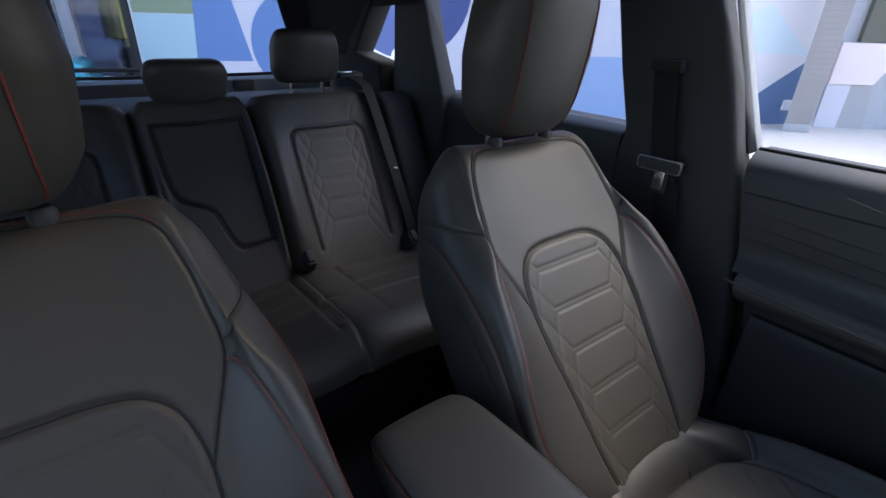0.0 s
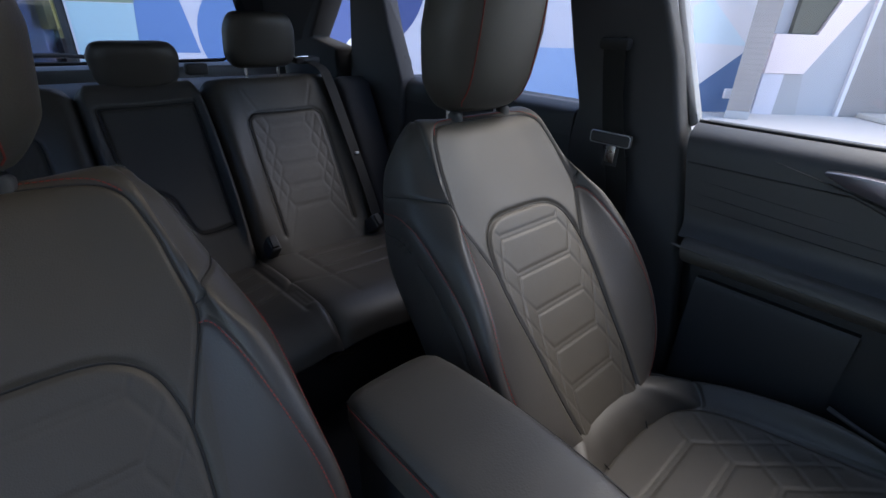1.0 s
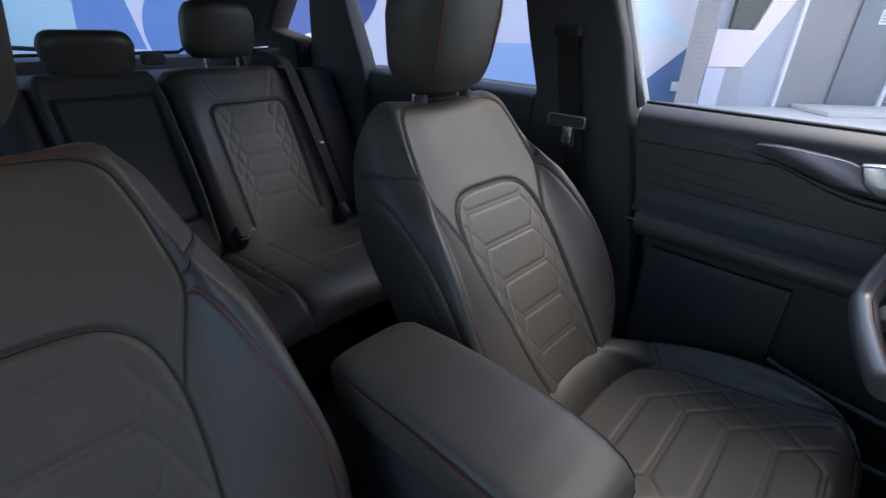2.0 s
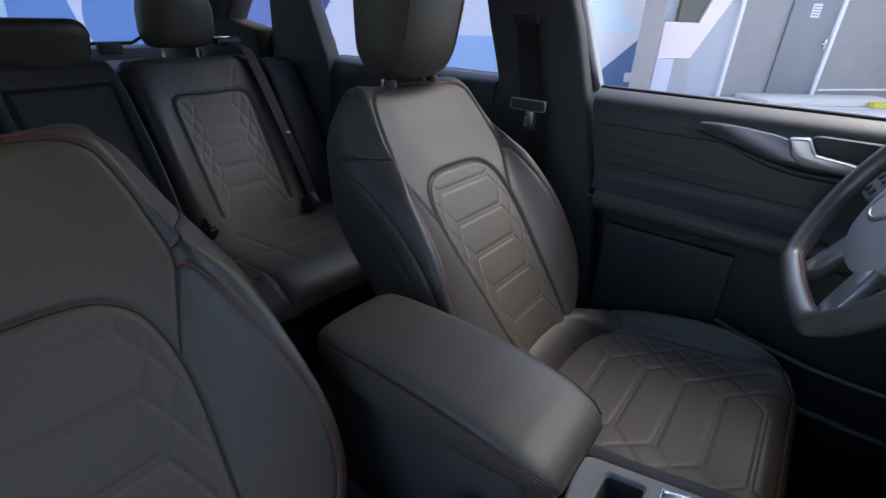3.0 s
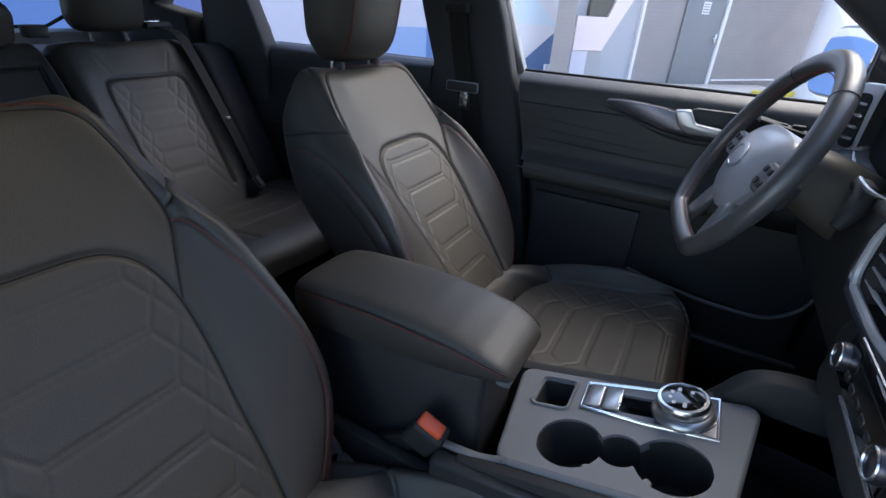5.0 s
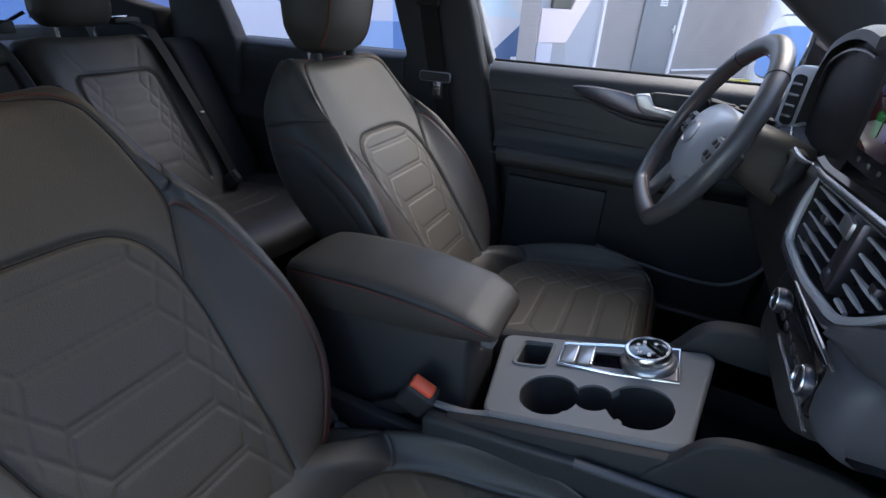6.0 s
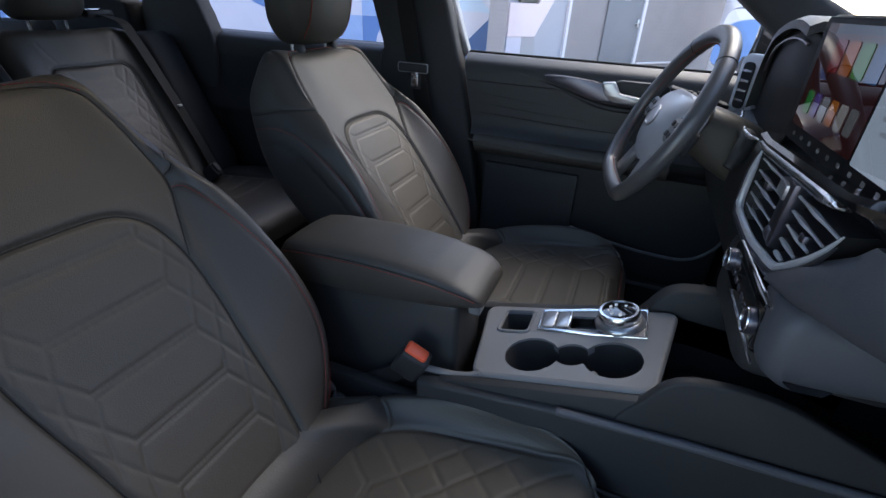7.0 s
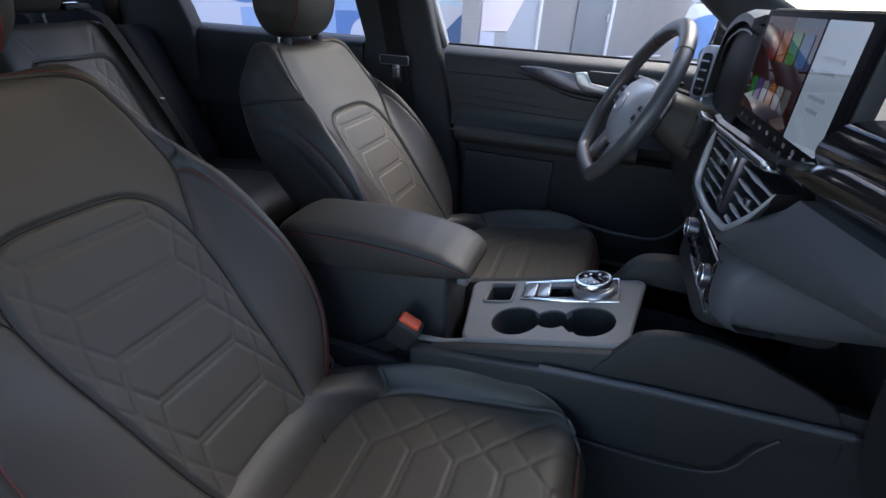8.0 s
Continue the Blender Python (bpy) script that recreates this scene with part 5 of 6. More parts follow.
# Console flanks.
for g, x in ((-1, -0.088), (1, 0.102)):
    flank = [(-0.15, ctop(-0.15) - 0.006), (-0.462, ctop(-0.462) - 0.006), (-0.56, 0.80), (-0.90, 0.78), (-0.95, 0.40), (0.15, 0.40), (0.15, 0.66), (-0.15, 0.66)]
    m = Matrix(((0, 0, 1, 0), (1, 0, 0, 0), (0, 1, 0, 0), (0, 0, 0, 1)))
    part("side_panel", Geo().prism(flank, x - (0.02 if g < 0 else 0.0), x + (0.0 if g < 0 else 0.02), m, 0.004), HARD, console, "black side panel")
    brace = curve([(-0.405, 0.745), (-0.428, 0.80), (-0.455, 0.838), (-0.50, 0.851), (-0.56, 0.849), (-0.62, 0.83), (-0.70, 0.79), (-0.72, 0.70), (-0.60, 0.735), (-0.50, 0.748)], 5, True)
    part("knee_brace", Geo().prism([(q[0], q[1]) for q in brace], x + g * 0.004 - 0.012 + g * 0.008, x + g * 0.004 + 0.012 + g * 0.016, m, 0.006, 3), HARD, console, "padded knee brace")
    strip = [(-0.12, 0.712), (-0.35, 0.746), (-0.60, 0.762), (-0.74, 0.768), (-0.70, 0.74), (-0.63, 0.715), (-0.605, 0.655), (-0.58, 0.640), (-0.50, 0.630), (-0.42, 0.628), (-0.12, 0.64)]
    part("lower_panel", Geo().prism(strip, x + g * 0.02 - 0.012, x + g * 0.02 + 0.012, m, 0.006, 3), PLASTIC, console, "dark lower tunnel panel")
    lip = curve([(-0.16, 0.640), (-0.30, 0.630), (-0.42, 0.628), (-0.52, 0.630), (-0.585, 0.640), (-0.615, 0.665), (-0.63, 0.705), (-0.65, 0.735)], 6)
    part("panel_lip", Geo().tube([(x + g * 0.036, q[0], q[1]) for q in lip], 0.0028, 8), PLASTIC, console, "raised lower lip")
    part("ledge", Geo().tube([(x + g * 0.031, y, z) for y, z in ((-0.33, 0.744), (-0.40, 0.750), (-0.48, 0.757), (-0.60, 0.762), (-0.72, 0.768))], 0.0060, 10), PAD, console, "rounded upper ledge")
    part("seam_line", Geo().tube([(x + g * 0.021, y, ctop(y) - 0.045 - 0.06 * (y + 0.45)) for y in np.linspace(-0.18, -0.41, 12)], 0.0012, 6), GREY, console)
part("front_bin", Geo().box((0.007, -0.56, 0.70), (0.17, 0.16, 0.02), 0.006), RUBBER, console)

# Armrest box and lid.
part("armrest_box", Geo().prism([(0.15, 0.45), (0.15, 0.796), (-0.162, 0.826), (-0.162, 0.45)], -0.060, 0.066, M_DOOR, 0.010, 3), PLASTIC, console, "black armrest box")
LID_Y = (-0.196, -0.190, -0.176, -0.15, -0.11, -0.06, 0.0, 0.06, 0.11, 0.14, 0.16, 0.17)
LID_TOP = (0.834, 0.844, 0.854, 0.864, 0.872, 0.877, 0.879, 0.877, 0.873, 0.868, 0.858, 0.840)
LID_LOW = (0.828, 0.824, 0.824, 0.820, 0.814, 0.808, 0.802, 0.797, 0.794, 0.793, 0.797, 0.808)
LID_HALF = (0.052, 0.060, 0.0665, 0.0705, 0.0722, 0.0730, 0.0730, 0.0725, 0.0715, 0.070, 0.064, 0.054)
rows, red = [], [[], []]
for y in np.linspace(LID_Y[0], LID_Y[-1], 64):
    top, low, half = (float(np.interp(y, LID_Y, q)) for q in (LID_TOP, LID_LOW, LID_HALF))
    seam = low + (top - low) * 0.80
    drop = top - seam
    right = [(half - 0.012, low), (half - 0.003, low + 0.004), (half + 0.001, low + (seam - low) * 0.4), (half, seam - 0.003), (half - 0.0012, seam)]
    right += [(half - 0.0012 - 0.022 * (1 - math.cos(w)), seam + drop * 0.86 * math.sin(w)) for w in (0.35, 0.75, 1.15, 1.55)]
    right += [(half * 0.45, top - drop * 0.04), (0.0, top)]
    ring = right + [(-x, z) for x, z in right[-2::-1]]
    rows.append([(0.002 + x, y, z) for x, z in ring])
    for n, g in enumerate((1, -1)):
        red[n].append((0.002 + g * (half + 0.0008), y, seam - 0.004))
lid = part("armrest_lid", Geo().grid(rows, around=True, caps=True), LEATHER, console, "padded leatherette armrest lid", 50)
for l in red:
    part("red_stitching", stitches(Geo(), l[2:-2], r=0.0009), THREAD, lid, "red stitching")
    part("lid_seam", Geo().tube([(x, y, z + 0.004) for x, y, z in l[1:-1]], 0.0011, 6), SEAM, lid)
part("lid_latch", Geo().box((-0.03, -0.180, 0.812), (0.026, 0.020, 0.016), 0.004), GREY, lid)

# ---- dashboard ----
dash = thing("dashboard", "black dashboard with chrome-trimmed centre vents", "dashboard")
top_rows = []
for y, z in ((-0.556, 1.092), (-0.565, 1.132), (-0.62, 1.152), (-0.80, 1.155), (-1.08, 1.115)):
    top_rows.append([(x, y - 0.02 * (abs(x) / 0.7) ** 2, z) for x in np.linspace(-0.70, 0.70, 29)])
p = np.array(top_rows)
part("top_pad", thicken(p.transpose(1, 0, 2), (0, 0, -0.03)), PAD, dash, "soft black dash top")
lip = []
for x in np.linspace(-0.178, -0.70, 28):
    back_by = -0.24 * max(0, -0.17 - x)
    lip.append([(x, y + back_by, z) for y, z in curve([(-0.545, 1.100), (-0.527, 1.118), (-0.531, 1.137), (-0.556, 1.152), (-0.64, 1.158)], 4)])
part("passenger_top_pad", thicken(np.array(lip), (0, -0.01, -0.01)), GLOSS, dash, "gloss black dash top edge")
part("core", Geo().box((0, -0.91, 0.90), (1.36, 0.26, 0.36), 0.04), HARD, dash)
# Gloss band under the screen and its chrome line.
dash_y = lambda x: -0.516 - 0.24 * max(0, -0.17 - x) - 0.06 * max(0, x - 0.12)
dash_z = lambda x: 1.072 + 0.07 * min(0.30, max(0, 0.14 - x))
band = [[(x, dash_y(x) - dy, dash_z(x) + np.interp(x, (-0.22, -0.15), (tall, flat))) for x in np.linspace(0.185, -0.66, 60)] for dy, flat, tall in ((0.006, -0.004, -0.004), (-0.006, 0.004, 0.008), (-0.007, 0.008, 0.018), (-0.001, 0.012, 0.026), (0.012, 0.010, 0.030), (0.045, 0.004, 0.028))]
part("gloss_band", thicken(np.array(band).transpose(1, 0, 2), (0, -0.012, -0.008)), GLOSS, dash, "gloss black band")
rows = []
for x in np.linspace(0.172, -0.152, 40):
    h = 0.0085 * min(1.0, (0.174 - x) / 0.03, (x + 0.154) / 0.05) ** 0.6
    rows.append([(x, dash_y(x) + d, dash_z(x) - 0.001 + h * e) for d, e in ((0.000, 1.0), (0.005, 0.75), (0.0075, 0.2), (0.0075, -0.3), (0.004, -0.85), (0.0, -1.0))])
part("chrome_line", thicken(np.array(rows), (0, -0.006, 0)), CHROME, dash, "chrome bar")
# Centre vents.
M_DASH = Matrix(((1, 0, 0, 0), (0, 0, -1, 0), (0, 1, 0, 0), (0, 0, 0, 1)))
HEX = [(0.145, 1.066), (0.158, 1.02), (0.158, 0.980), (0.05, 0.976), (-0.01, 0.984), (-0.075, 0.997), (-0.135, 1.036), (-0.178, 1.078), (-0.14, 1.090), (0.018, 1.080)]
vent = part("centre_vent", Geo().prism(HEX, 0.548, 0.556, M_DASH), RUBBER, dash, "pair of centre air vents")
hexa = curve([(0.146, 1.066), (0.157, 1.03), (0.160, 0.996), (0.152, 0.980), (0.135, 0.976), (0.05, 0.975), (-0.01, 0.983), (-0.072, 0.995), (-0.135, 1.036), (-0.176, 1.077)], 5)
taper = [0.0048 * min(1.0, 0.15 + 0.2 * i, 0.15 + 0.12 * (len(hexa) - 1 - i)) for i in range(len(hexa))]
part("vent_frame", Geo().tube([(q[0], -0.513, q[1]) for q in hexa], taper, 8), BRIGHT, vent, "bright vent frame")
part("vent_lip", Geo().tube([(q[0] + (0.010 if q[0] > 0.1 else 0.0), -0.512, q[1] - (0.0085 if q[0] > -0.05 else 0.010)) for q in hexa], taper, 8), SMOKE, vent, "smoked outer frame")
part("vent_wall", Geo().grid([[(q[0], -0.514, q[1]) for q in hexa], [(q[0] * 0.97, -0.55, q[1] + 0.003) for q in hexa]]), RUBBER, vent)
for x0, side in ((0.146, 1), (-0.034, -1)):
    for k in range(5):
        z = 0.990 + 0.0165 * k
        xe = 0.026 if side > 0 else max(-0.165, -0.062 - 0.0235 * k)
        zz = lambda x: z + 0.07 * (0.14 - x) * 0.6
        s = part("slat", thicken(np.array([[(x, -0.520, zz(x)), (x, -0.544, zz(x) + 0.005)] for x in (x0, (x0 + xe) / 2, xe)]), (0, 0, -0.0030)), SMOKE, vent)
        # Pale paint and a local bulge put the chrome's highlight on the slat.
        mid = x0 + (xe - x0) * (0.35 + 0.1 * (k % 3))
        part("slat_edge", Geo().tube([(x, -0.519, zz(x) - 0.001) for x in np.linspace(x0, xe, 9)], [0.0017 + 0.0014 * math.exp(-((x - mid) / 0.02) ** 2) for x in np.linspace(x0, xe, 9)], 6), BRIGHT, s, "slat edge with a painted highlight")
    part("vent_tab", Geo().box((x0 - side * 0.055 if side > 0 else -0.085, -0.523, 1.035), (0.016, 0.012, 0.014), 0.004), SMOKE, vent, "satin vent tab")
part("divider", Geo().box((-0.004, -0.524, 1.032), (0.030, 0.02, 0.082), 0.005, Matrix.Rotation(radians(-6), 4, "Y")), SMOKE, vent)
part("hazard_button", Geo().box((0.004, -0.515, 1.058), (0.030, 0.010, 0.020), 0.004, Matrix.Rotation(radians(-6), 4, "Y")), SILVER, vent, "silver push button")
part("thumb_wheel", Geo().lathe([(0.011, -0.009), (0.0125, -0.004), (0.0125, 0.004), (0.011, 0.009)], Matrix.Translation((0.0, -0.523, 1.004)) @ Matrix.Rotation(radians(90), 4, "Y"), 20), SMOKE, vent)
# Climate panel.
climate = part("climate_panel", Geo().box((-0.022, -0.520, 0.938), (0.190, 0.030, 0.064), 0.012, None, 3), GLOSS, dash, "gloss black climate control panel")
for x in (0.055, -0.096):
    part("knob", Geo().lathe([(0.015, 0), (0.0155, 0.008), (0.0145, 0.011), (0.011, 0.012), (0.0105, 0.0105)], Matrix.Translation((x, -0.510, 0.938)) @ Matrix.Rotation(radians(-90), 4, "X"), 28), SMOKE, climate, "ribbed silver knob")
    part("knob_ring", Geo().tube([(x + 0.0135 * math.cos(w), -0.498, 0.938 + 0.0135 * math.sin(w)) for w in np.linspace(0, 2 * math.pi, 24, endpoint=False)], 0.0014, 6, True), CHROME, climate)
part("panel_line", Geo().tube([(0.035, -0.506, 0.955), (-0.075, -0.506, 0.957)], 0.0014, 6), CHROME, climate)
part("panel_line", Geo().tube([(0.04, -0.505, 0.972), (-0.13, -0.505, 0.976)], 0.0018, 6), CHROME, climate)
for k in range(5):
    part("climate_button", Geo().box((0.030 - 0.022 * k, -0.506, 0.932), (0.014, 0.004, 0.009), 0.002), SMOKE, climate)
part("panel_foot", Geo().tube([(0.03, -0.508, 0.906), (-0.13, -0.508, 0.908)], 0.0018, 6), CHROME, climate)
part("stack_housing", Geo().box((0.03, -0.60, 0.905), (0.22, 0.18, 0.12), 0.03, None, 4), PLASTIC, dash)
plan = curve([(-0.07, -0.512), (-0.122, -0.508), (-0.148, -0.521), (-0.157, -0.57), (-0.158, -0.63), (-0.156, -0.72)], 7)
rows = []
for z, inset in ((0.990, 0.03), (0.982, 0.008), (0.965, 0.0), (0.94, 0.0), (0.92, 0.002), (0.905, 0.008), (0.895, 0.020), (0.890, 0.05)):
    rows.append([(q[0] + inset * (0.3 if q[1] > -0.53 else 1.0), q[1] - inset * (1.0 if q[1] > -0.53 else 0.2), z - 0.12 * (q[1] + 0.51) * (z < 0.93)) for q in plan])
part("lower_flank", thicken(np.array(rows).transpose(1, 0, 2), (0.02, -0.02, 0)), PAD, dash, "rounded soft side of the centre stack", 60)
glove_face = [(-0.74, 0.99), (-0.71, 0.965), (-0.70, 0.92), (-0.705, 0.86), (-0.72, 0.78), (-0.75, 0.70), (-0.80, 0.63)]
gl = [[(x, y - 0.02 * (x + 0.4) ** 2, z) for y, z in curve(glove_face, 4)] for x in np.linspace(-0.13, -0.69, 24)]
glove = part("glove_box", thicken(np.array(gl), (0, -0.02, 0)), HARD, dash, "closed glove box lid")
for z, y in ((0.90, -0.699), (0.872, -0.701)):
    part("lid_edge", Geo().tube([(x, y - 0.02 * (x + 0.4) ** 2, z) for x in np.linspace(-0.135, -0.68, 10)], 0.0012, 6), GREY, glove)
part("glove_latch", Geo().box((-0.46, -0.703, 0.83), (0.07, 0.012, 0.018), 0.004), HARD, glove)
# Passenger side: pad, glove box.
pad_rows = []
for x in np.linspace(-0.085, -0.69, 44):
    high = dash_z(x) - 0.008 if x < -0.185 else 0.992 + (1.070 - 0.992) * min(1, max(0, (-0.075 - x) / 0.11))
    low = 0.980 + 0.25 * min(0.30, -0.095 - x) - 0.02 * max(0, -x - 0.40)
    low = min(low, high - 0.006)
    y0 = -0.510 - 0.20 * max(0, -0.14 - x)
    pad_rows.append([(x, y0 + d, low + (high - low) * e) for d, e in ((-0.10, -0.12), (-0.02, -0.10), (-0.004, 0.0), (0.008, 0.35), (0.006, 0.7), (-0.004, 0.95), (-0.03, 1.0))])
part("dash_pad", thicken(np.array(pad_rows), (0, -0.02, 0)), PAD, dash, "stitched grey-black soft pad")
# Driver side: knee panel, hood, side vent.
kn = []
for x in np.linspace(0.115, 0.68, 20):
    kn.append([(x, y, z) for y, z in curve([(-0.60, 1.06), (-0.53, 1.03), (-0.52, 0.95), (-0.56, 0.82), (-0.66, 0.70)], 4)])
part("knee_panel", thicken(np.array(kn), (0, -0.02, 0)), HARD, dash)
hood_rows = []
for y, lift in ((-0.522, 0.0), (-0.535, 0.006), (-0.60, 0.006), (-0.72, -0.02), (-0.80, -0.06)):
    hood_rows.append([(x, y - 0.03 * k, z + lift) for x, z, k in [(q[0], q[1], (q[0] - 0.17) / 0.4) for q in curve([(0.188, 1.219), (0.26, 1.225), (0.34, 1.224), (0.42, 1.215), (0.50, 1.196), (0.545, 1.15), (0.56, 1.07)], 5)]])
part("instrument_hood", thicken(np.array(hood_rows), (0, 0, -0.012)), PLASTIC, dash, "black instrument hood")
part("hood_lip", Geo().tube([(q[0], -0.530 - 0.03 * (q[0] - 0.17) / 0.4, q[1] - 0.016) for q in curve([(0.205, 1.213), (0.26, 1.217), (0.34, 1.216), (0.42, 1.207), (0.50, 1.188), (0.53, 1.15)], 5)], 0.002, 8), SMOKE, dash, "thin smoked lip")
M_DISP = Matrix.Translation((0.357, -0.552, 1.130)) @ Matrix.Rotation(radians(-4.3), 4, "Z") @ Matrix(((1, 0, 0, 0), (0, 0, -1, 0), (0, 1, 0, 0), (0, 0, 0, 1)))
part("instrument_display", Geo().prism(rounded(0.375, 0.160, 0.028, 6), 0.0, 0.006, M_DISP, 0.001), DISPLAY, dash, "dark blank instrument display")
part("shelf_edge", Geo().tube(curve([(0.54, -0.545, 1.058), (0.40, -0.525, 1.055), (0.25, -0.512, 1.062), (0.17, -0.508, 1.075)], 6), [0.001 + 0.003 * min(1, i / 5, (18 - i) / 5) for i in range(19)], 8), CHROME, dash, "thin chrome shelf edge")
M_VENT = Matrix.Translation((0.612, -0.548, 1.09)) @ Matrix.Rotation(radians(32), 4, "Z") @ Matrix(((1, 0, 0, 0), (0, 0, -1, 0), (0, 1, 0, 0), (0, 0, 0, 1)))
svent = part("side_vent", Geo().prism(rounded(0.066, 0.135, 0.02, 5), 0.0, 0.02, M_VENT, 0.005), BRIGHT, dash, "side air vent with silver frame")
part("vent_mouth", Geo().prism(rounded(0.030, 0.094, 0.010, 4, 0.004, 0.004), -0.003, 0.001, M_VENT), RUBBER, svent)
for k in range(4):
    part("slat", Geo().prism(rounded(0.027, 0.005, 0.002, 2, 0.004, -0.026 + 0.02 * k), -0.005, -0.0035, M_VENT), CHROME, svent)

# ---- centre screen ----
screen = thing("centre_screen", "large tilted touch screen showing app tiles and reflecting the sky", "screen")
M_SCR = Matrix.Translation((-0.004, -0.540, 1.160)) @ Matrix.Rotation(radians(2.3), 4, "Z") @ Matrix(((1, 0, 0, 0), (0, 0, -1, 0), (0, 1, 0, 0), (0, 0, 0, 1)))
part("housing", Geo().prism(rounded(0.322, 0.146, 0.008, 4), 0.003, 0.02, M_SCR, 0.003), HARD, screen)
part("bezel", Geo().prism(rounded(0.318, 0.142, 0.007, 4), -0.002, 0.003, M_SCR, 0.001), DISPLAY, screen, "black glass bezel")


def patch(x, y, w, h, mat, lift, label="", r=0.003):
    part("screen_patch", Geo().prism(rounded(w, h, r, 3, x, y), -0.0024 - lift, -0.0021 - lift, M_SCR), mat, screen, label)


patch(0.050, 0.006, 0.188, 0.116, lit("screen_dark_red", (0.05, 0.012, 0.014), 0.06), 0.0)
patch(-0.094, 0.005, 0.090, 0.118, lit("screen_grey", (0.36, 0.45, 0.58), 0.13), 0.0, "pale grey side panel of the display")
for k, col in enumerate(((0.05, 0.5, 0.1), (0.2, 0.12, 0.6), (0.55, 0.6, 0.7), (0.9, 0.3, 0.05), (0.75, 0.75, 0.78), (0.3, 0.32, 0.35))):
    patch(0.115 - 0.026 * k, -0.022, 0.019, 0.026, lit("tile_light", col, 0.035), 0.0006, "rounded app tile")
for k, col in enumerate(((0.45, 0.02, 0.02), (0.9, 0.25, 0.02), (0.15, 0.6, 0.1), (0.1, 0.3, 0.7))):
    patch(0.085 - 0.034 * k, 0.032, 0.028, 0.034, lit("tile_bright", col, 0.035), 0.0006, "rounded app tile")
for k in range(9):
    patch(0.12 - 0.03 * k, -0.061, 0.008, 0.005, lit("icon_light", (0.14, 0.16, 0.19), 0.04), 0.0006, "small display icon", 0.001)

for y, w in ((0.030, 0.05), (0.018, 0.035), (-0.006, 0.042), (-0.018, 0.03)):
    patch(-0.092, y, w, 0.004, lit("display_print", (0.30, 0.36, 0.46), 0.11), 0.0006, "faint line of display print", 0.001)

# ---- steering wheel ----
wheel = thing("steering_wheel", "black leather steering wheel with silver spokes", "steering wheel")
WT = radians(25)
M_W = Matrix.Translation((0.37, -0.388, 1.05)) @ Matrix(((1, 0, 0, 0), (0, -math.sin(WT), math.cos(WT), 0), (0, math.cos(WT), math.sin(WT), 0), (0, 0, 0, 1)))
M_W = Matrix.Translation((0.37, -0.385, 1.05)) @ Matrix.Rotation(radians(9), 4, "Z") @ Matrix.Translation((-0.37, 0.388, -1.05)) @ M_W
ringpts = [(0.170 * math.cos(a), 0.163 * math.sin(a) if math.sin(a) > -0.82 else -0.163 * 0.82 - 0.03 * (abs(math.sin(a)) - 0.82), 0) for a in np.linspace(0, 2 * math.pi, 72, endpoint=False)]
part("rim", Geo().tube([tuple(M_W @ Vector(q)) for q in ringpts], 0.0150, 16, True), RIM, wheel, "leather-wrapped rim")
for a in (radians(132), radians(55)):
    out, mid = Vector((math.cos(a), math.sin(a), 0)), Vector((0.170 * math.cos(a), 0.163 * math.sin(a), 0))
    part("rim_seam", Geo().tube([tuple(M_W @ (mid + (out * math.cos(w) + Vector((0, 0, 1)) * math.sin(w)) * 0.0150)) for w in np.linspace(0, 2 * math.pi, 24, endpoint=False)], 0.0008, 6, True), SEAM, wheel, "dark seam across the rim")
inner = [tuple(M_W @ Vector((q[0] * 0.896, q[1] * 0.893, 0.002))) for q in ringpts]
part("rim_stitching", stitches(Geo(), inner + inner[:1], 0.007, 0.004, 0.0009), THREAD, wheel, "red stitching round the rim")
hub = curve([(0.078, 0.050), (0, 0.062), (-0.078, 0.050), (-0.090, 0.0), (-0.055, -0.062), (0, -0.078), (0.055, -0.062), (0.090, 0.0)], 6, True)
rows = [[tuple(M_W @ Vector((q[0], q[1], -0.045))) for q in hub]]
for k in (1.0, 0.985, 0.95, 0.85, 0.7, 0.5, 0.3, 0.12):
    rows.append([tuple(M_W @ Vector((q[0] * k, q[1] * k, -0.012 + 0.026 * (1 - k ** 3.2)))) for q in hub])
part("hub", Geo().grid(rows, around=True, caps=True), HUB, wheel, "smooth airbag cover", 60)
part("badge", Geo().lathe([(0.024, 0.010), (0.024, 0.0155), (0.019, 0.0165), (0.018, 0.015), (0.005, 0.015)], M_W @ Matrix.Diagonal((1.25, 0.9, 1, 1)), 32), SILVER, wheel, "oval silver badge")
for g in (1, -1):
    sp = part("spoke", Geo().prism([(g * 0.07, 0.03), (g * 0.158, 0.022), (g * 0.160, -0.018), (g * 0.07, -0.022)], -0.03, -0.006, M_W, 0.006, 3), PLASTIC, wheel)
    part("control_pad", Geo().prism(rounded(0.05, 0.042, 0.012, 4, g * 0.108, 0.004), -0.007, 0.0, M_W, 0.003), GREY, sp, "grey control pad")
    for k in range(4):
        part("control_button", Geo().prism(rounded(0.012, 0.010, 0.003, 3, g * (0.098 + 0.02 * (k % 2)), -0.005 + 0.019 * (k // 2)), 0.0, 0.003, M_W, 0.001), HARD, sp)
    part("lower_spoke", Geo().prism([(g * 0.028, -0.05), (g * 0.062, -0.045), (g * 0.088, -0.128), (g * 0.062, -0.145), (g * 0.045, -0.12)], -0.028, -0.010, M_W, 0.005, 3), SILVER, wheel, "silver lower spoke")
column_cover = thing("steering_column", "dark steering column shroud with black stalks", "steering column")
SHROUD = surface("warm_grey_plastic", (0.070, 0.062, 0.050), 0.45, grain=900, bump=0.25)
rows = []
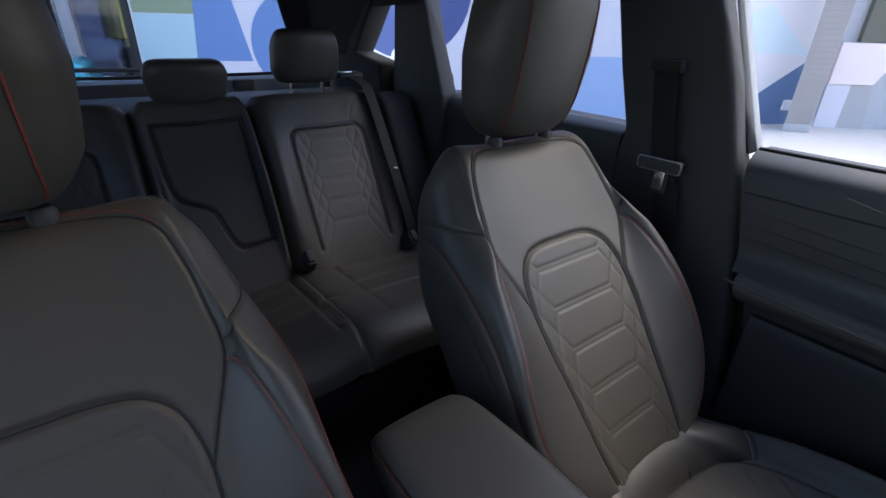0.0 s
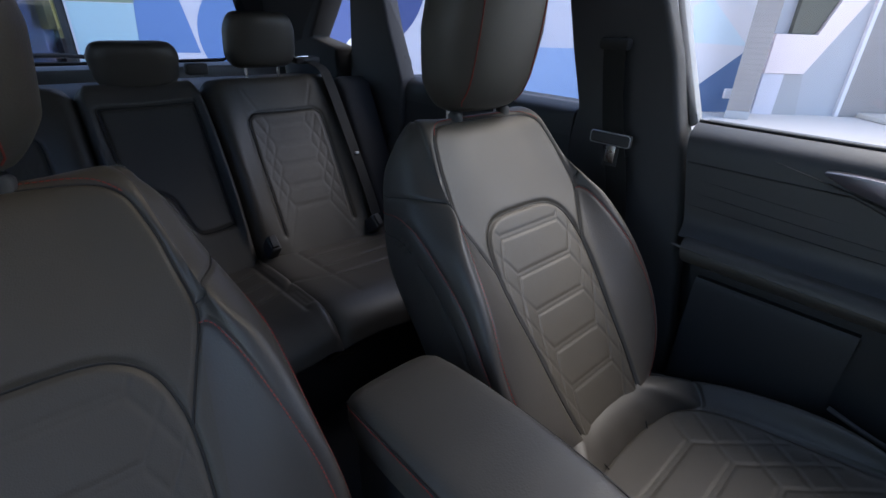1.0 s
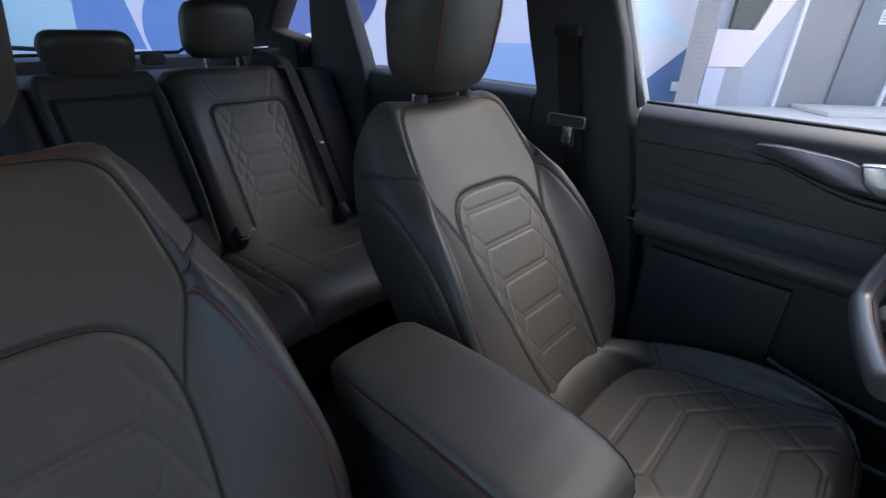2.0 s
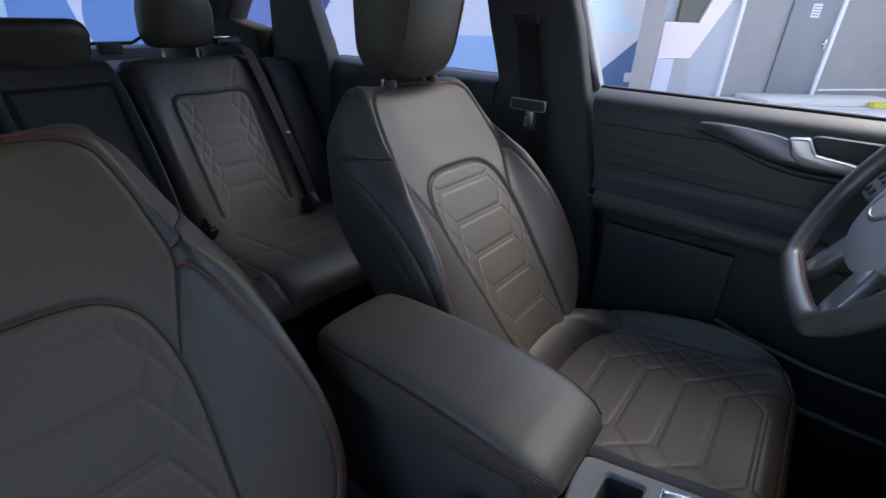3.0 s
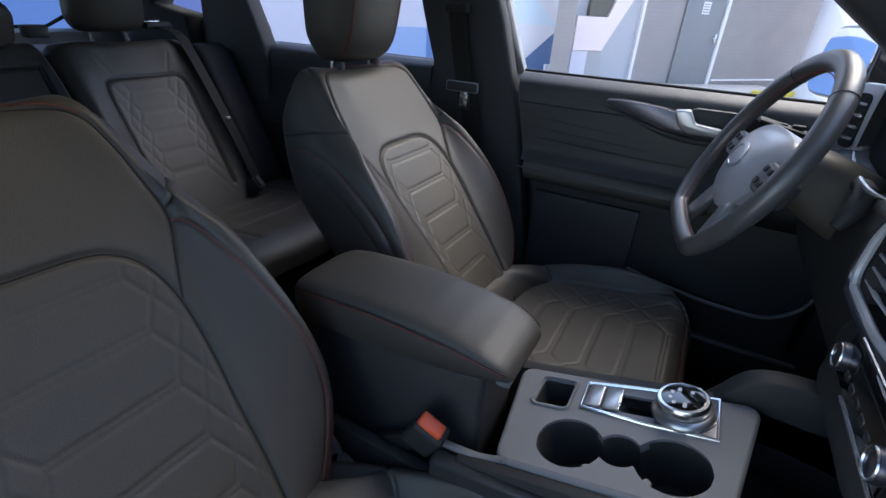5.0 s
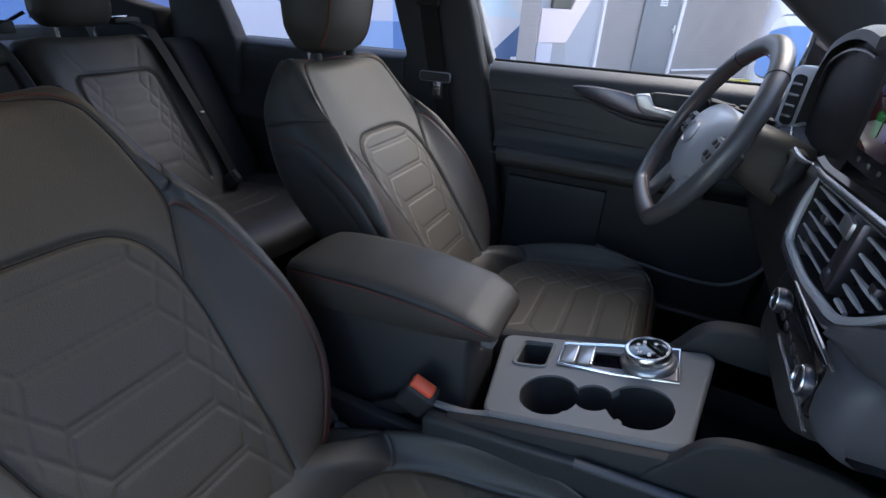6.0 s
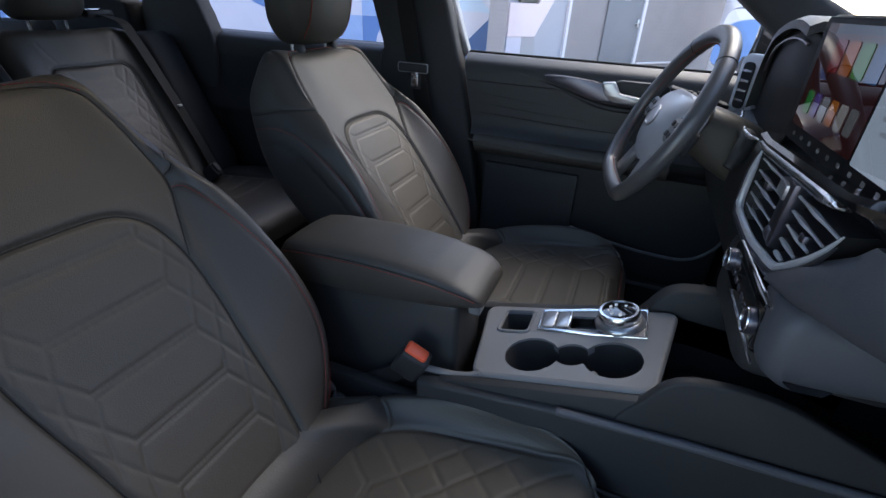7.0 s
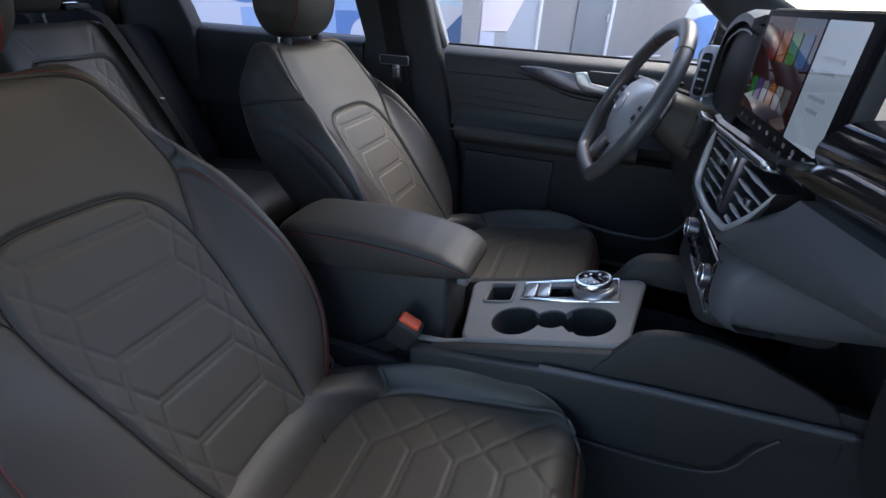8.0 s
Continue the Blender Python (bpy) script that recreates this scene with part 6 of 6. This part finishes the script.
for h, w, up in ((-0.050, 0.040, 0.030), (-0.060, 0.056, 0.042), (-0.10, 0.064, 0.048), (-0.15, 0.070, 0.052), (-0.34, 0.074, 0.050)):
    rows.append([tuple(M_W @ Vector((x, y + 0.022, h))) for x, y in rounded(2 * w, 2 * up, 0.032, 6)])
part("shroud", Geo().grid(rows, around=True, caps=True), SHROUD, column_cover)
part("red_mark", Geo().prism(rounded(0.014, 0.010, 0.002, 3, -0.034, 0.006), -0.052, -0.048, M_W), surface("mark_red", (0.5, 0.05, 0.03), 0.5, bump=0), column_cover, "small red mark")
for g in (1, -1):
    part("stalk", Geo().tube([tuple(M_W @ Vector((g * x, y, h))) for x, y, h in ((0.05, 0.050, -0.115), (0.080, 0.055, -0.113), (0.105, 0.050, -0.110), (0.122, 0.028, -0.108), (0.128, 0.000, -0.106))], [0.008, 0.011, 0.014, 0.013, 0.008], 12), HARD, column_cover, "black stalk with a bent grip")

# ---- door mirror ----
mirror = thing("door_mirror", "outside door mirror with a dark shell reflecting blue sky", "mirror")
M_MIR = Matrix.Translation((0.93, -0.545, 1.17)) @ Matrix.Rotation(radians(20), 4, "Z") @ Matrix.Rotation(radians(8), 4, "X") @ Matrix(((1, 0, 0, 0), (0, 0, -1, 0), (0, 1, 0, 0), (0, 0, 0, 1)))
face = curve([(-0.085, -0.055), (-0.09, 0.02), (-0.06, 0.062), (0.03, 0.072), (0.085, 0.06), (0.09, 0.0), (0.08, -0.06), (0.0, -0.068)], 5, True)
part("shell", Geo().prism([(q[0] * 1.08, q[1] * 1.1) for q in face], 0.002, 0.10, M_MIR, 0.018, 4), GLOSS, mirror, "dark mirror shell")
part("mirror_glass", Geo().prism([(q[0], q[1]) for q in face], -0.003, 0.0015, M_MIR), surface("mirror_glass", (0.85, 0.87, 0.9), 0.02, 1.0, bump=0, vary=0.01, rough_vary=0.0), mirror, "mirror glass")
part("arm", Geo().box((0.80, -0.585, 1.115), (0.10, 0.06, 0.05), 0.015), HARD, mirror)

# ---- rear passenger door ----
rpdoor = thing("rear_passenger_door", "black closed rear passenger door", "car door")
part("card", thicken(swept([(-0.78, 1.12), (-0.74, 1.117), (-0.71, 1.08), (-0.70, 0.95), (-0.70, 0.5)], 1.12, 0.39), (-0.05, 0, 0)), PLASTIC, rpdoor)
part("door_glass", Geo().grid([[(-0.765, 1.15, 1.10), (-0.765, 0.37, 1.10)], [(-0.66, 1.28, 1.50), (-0.66, 0.43, 1.50)]]), TINT, rpdoor, "tinted rear side window")
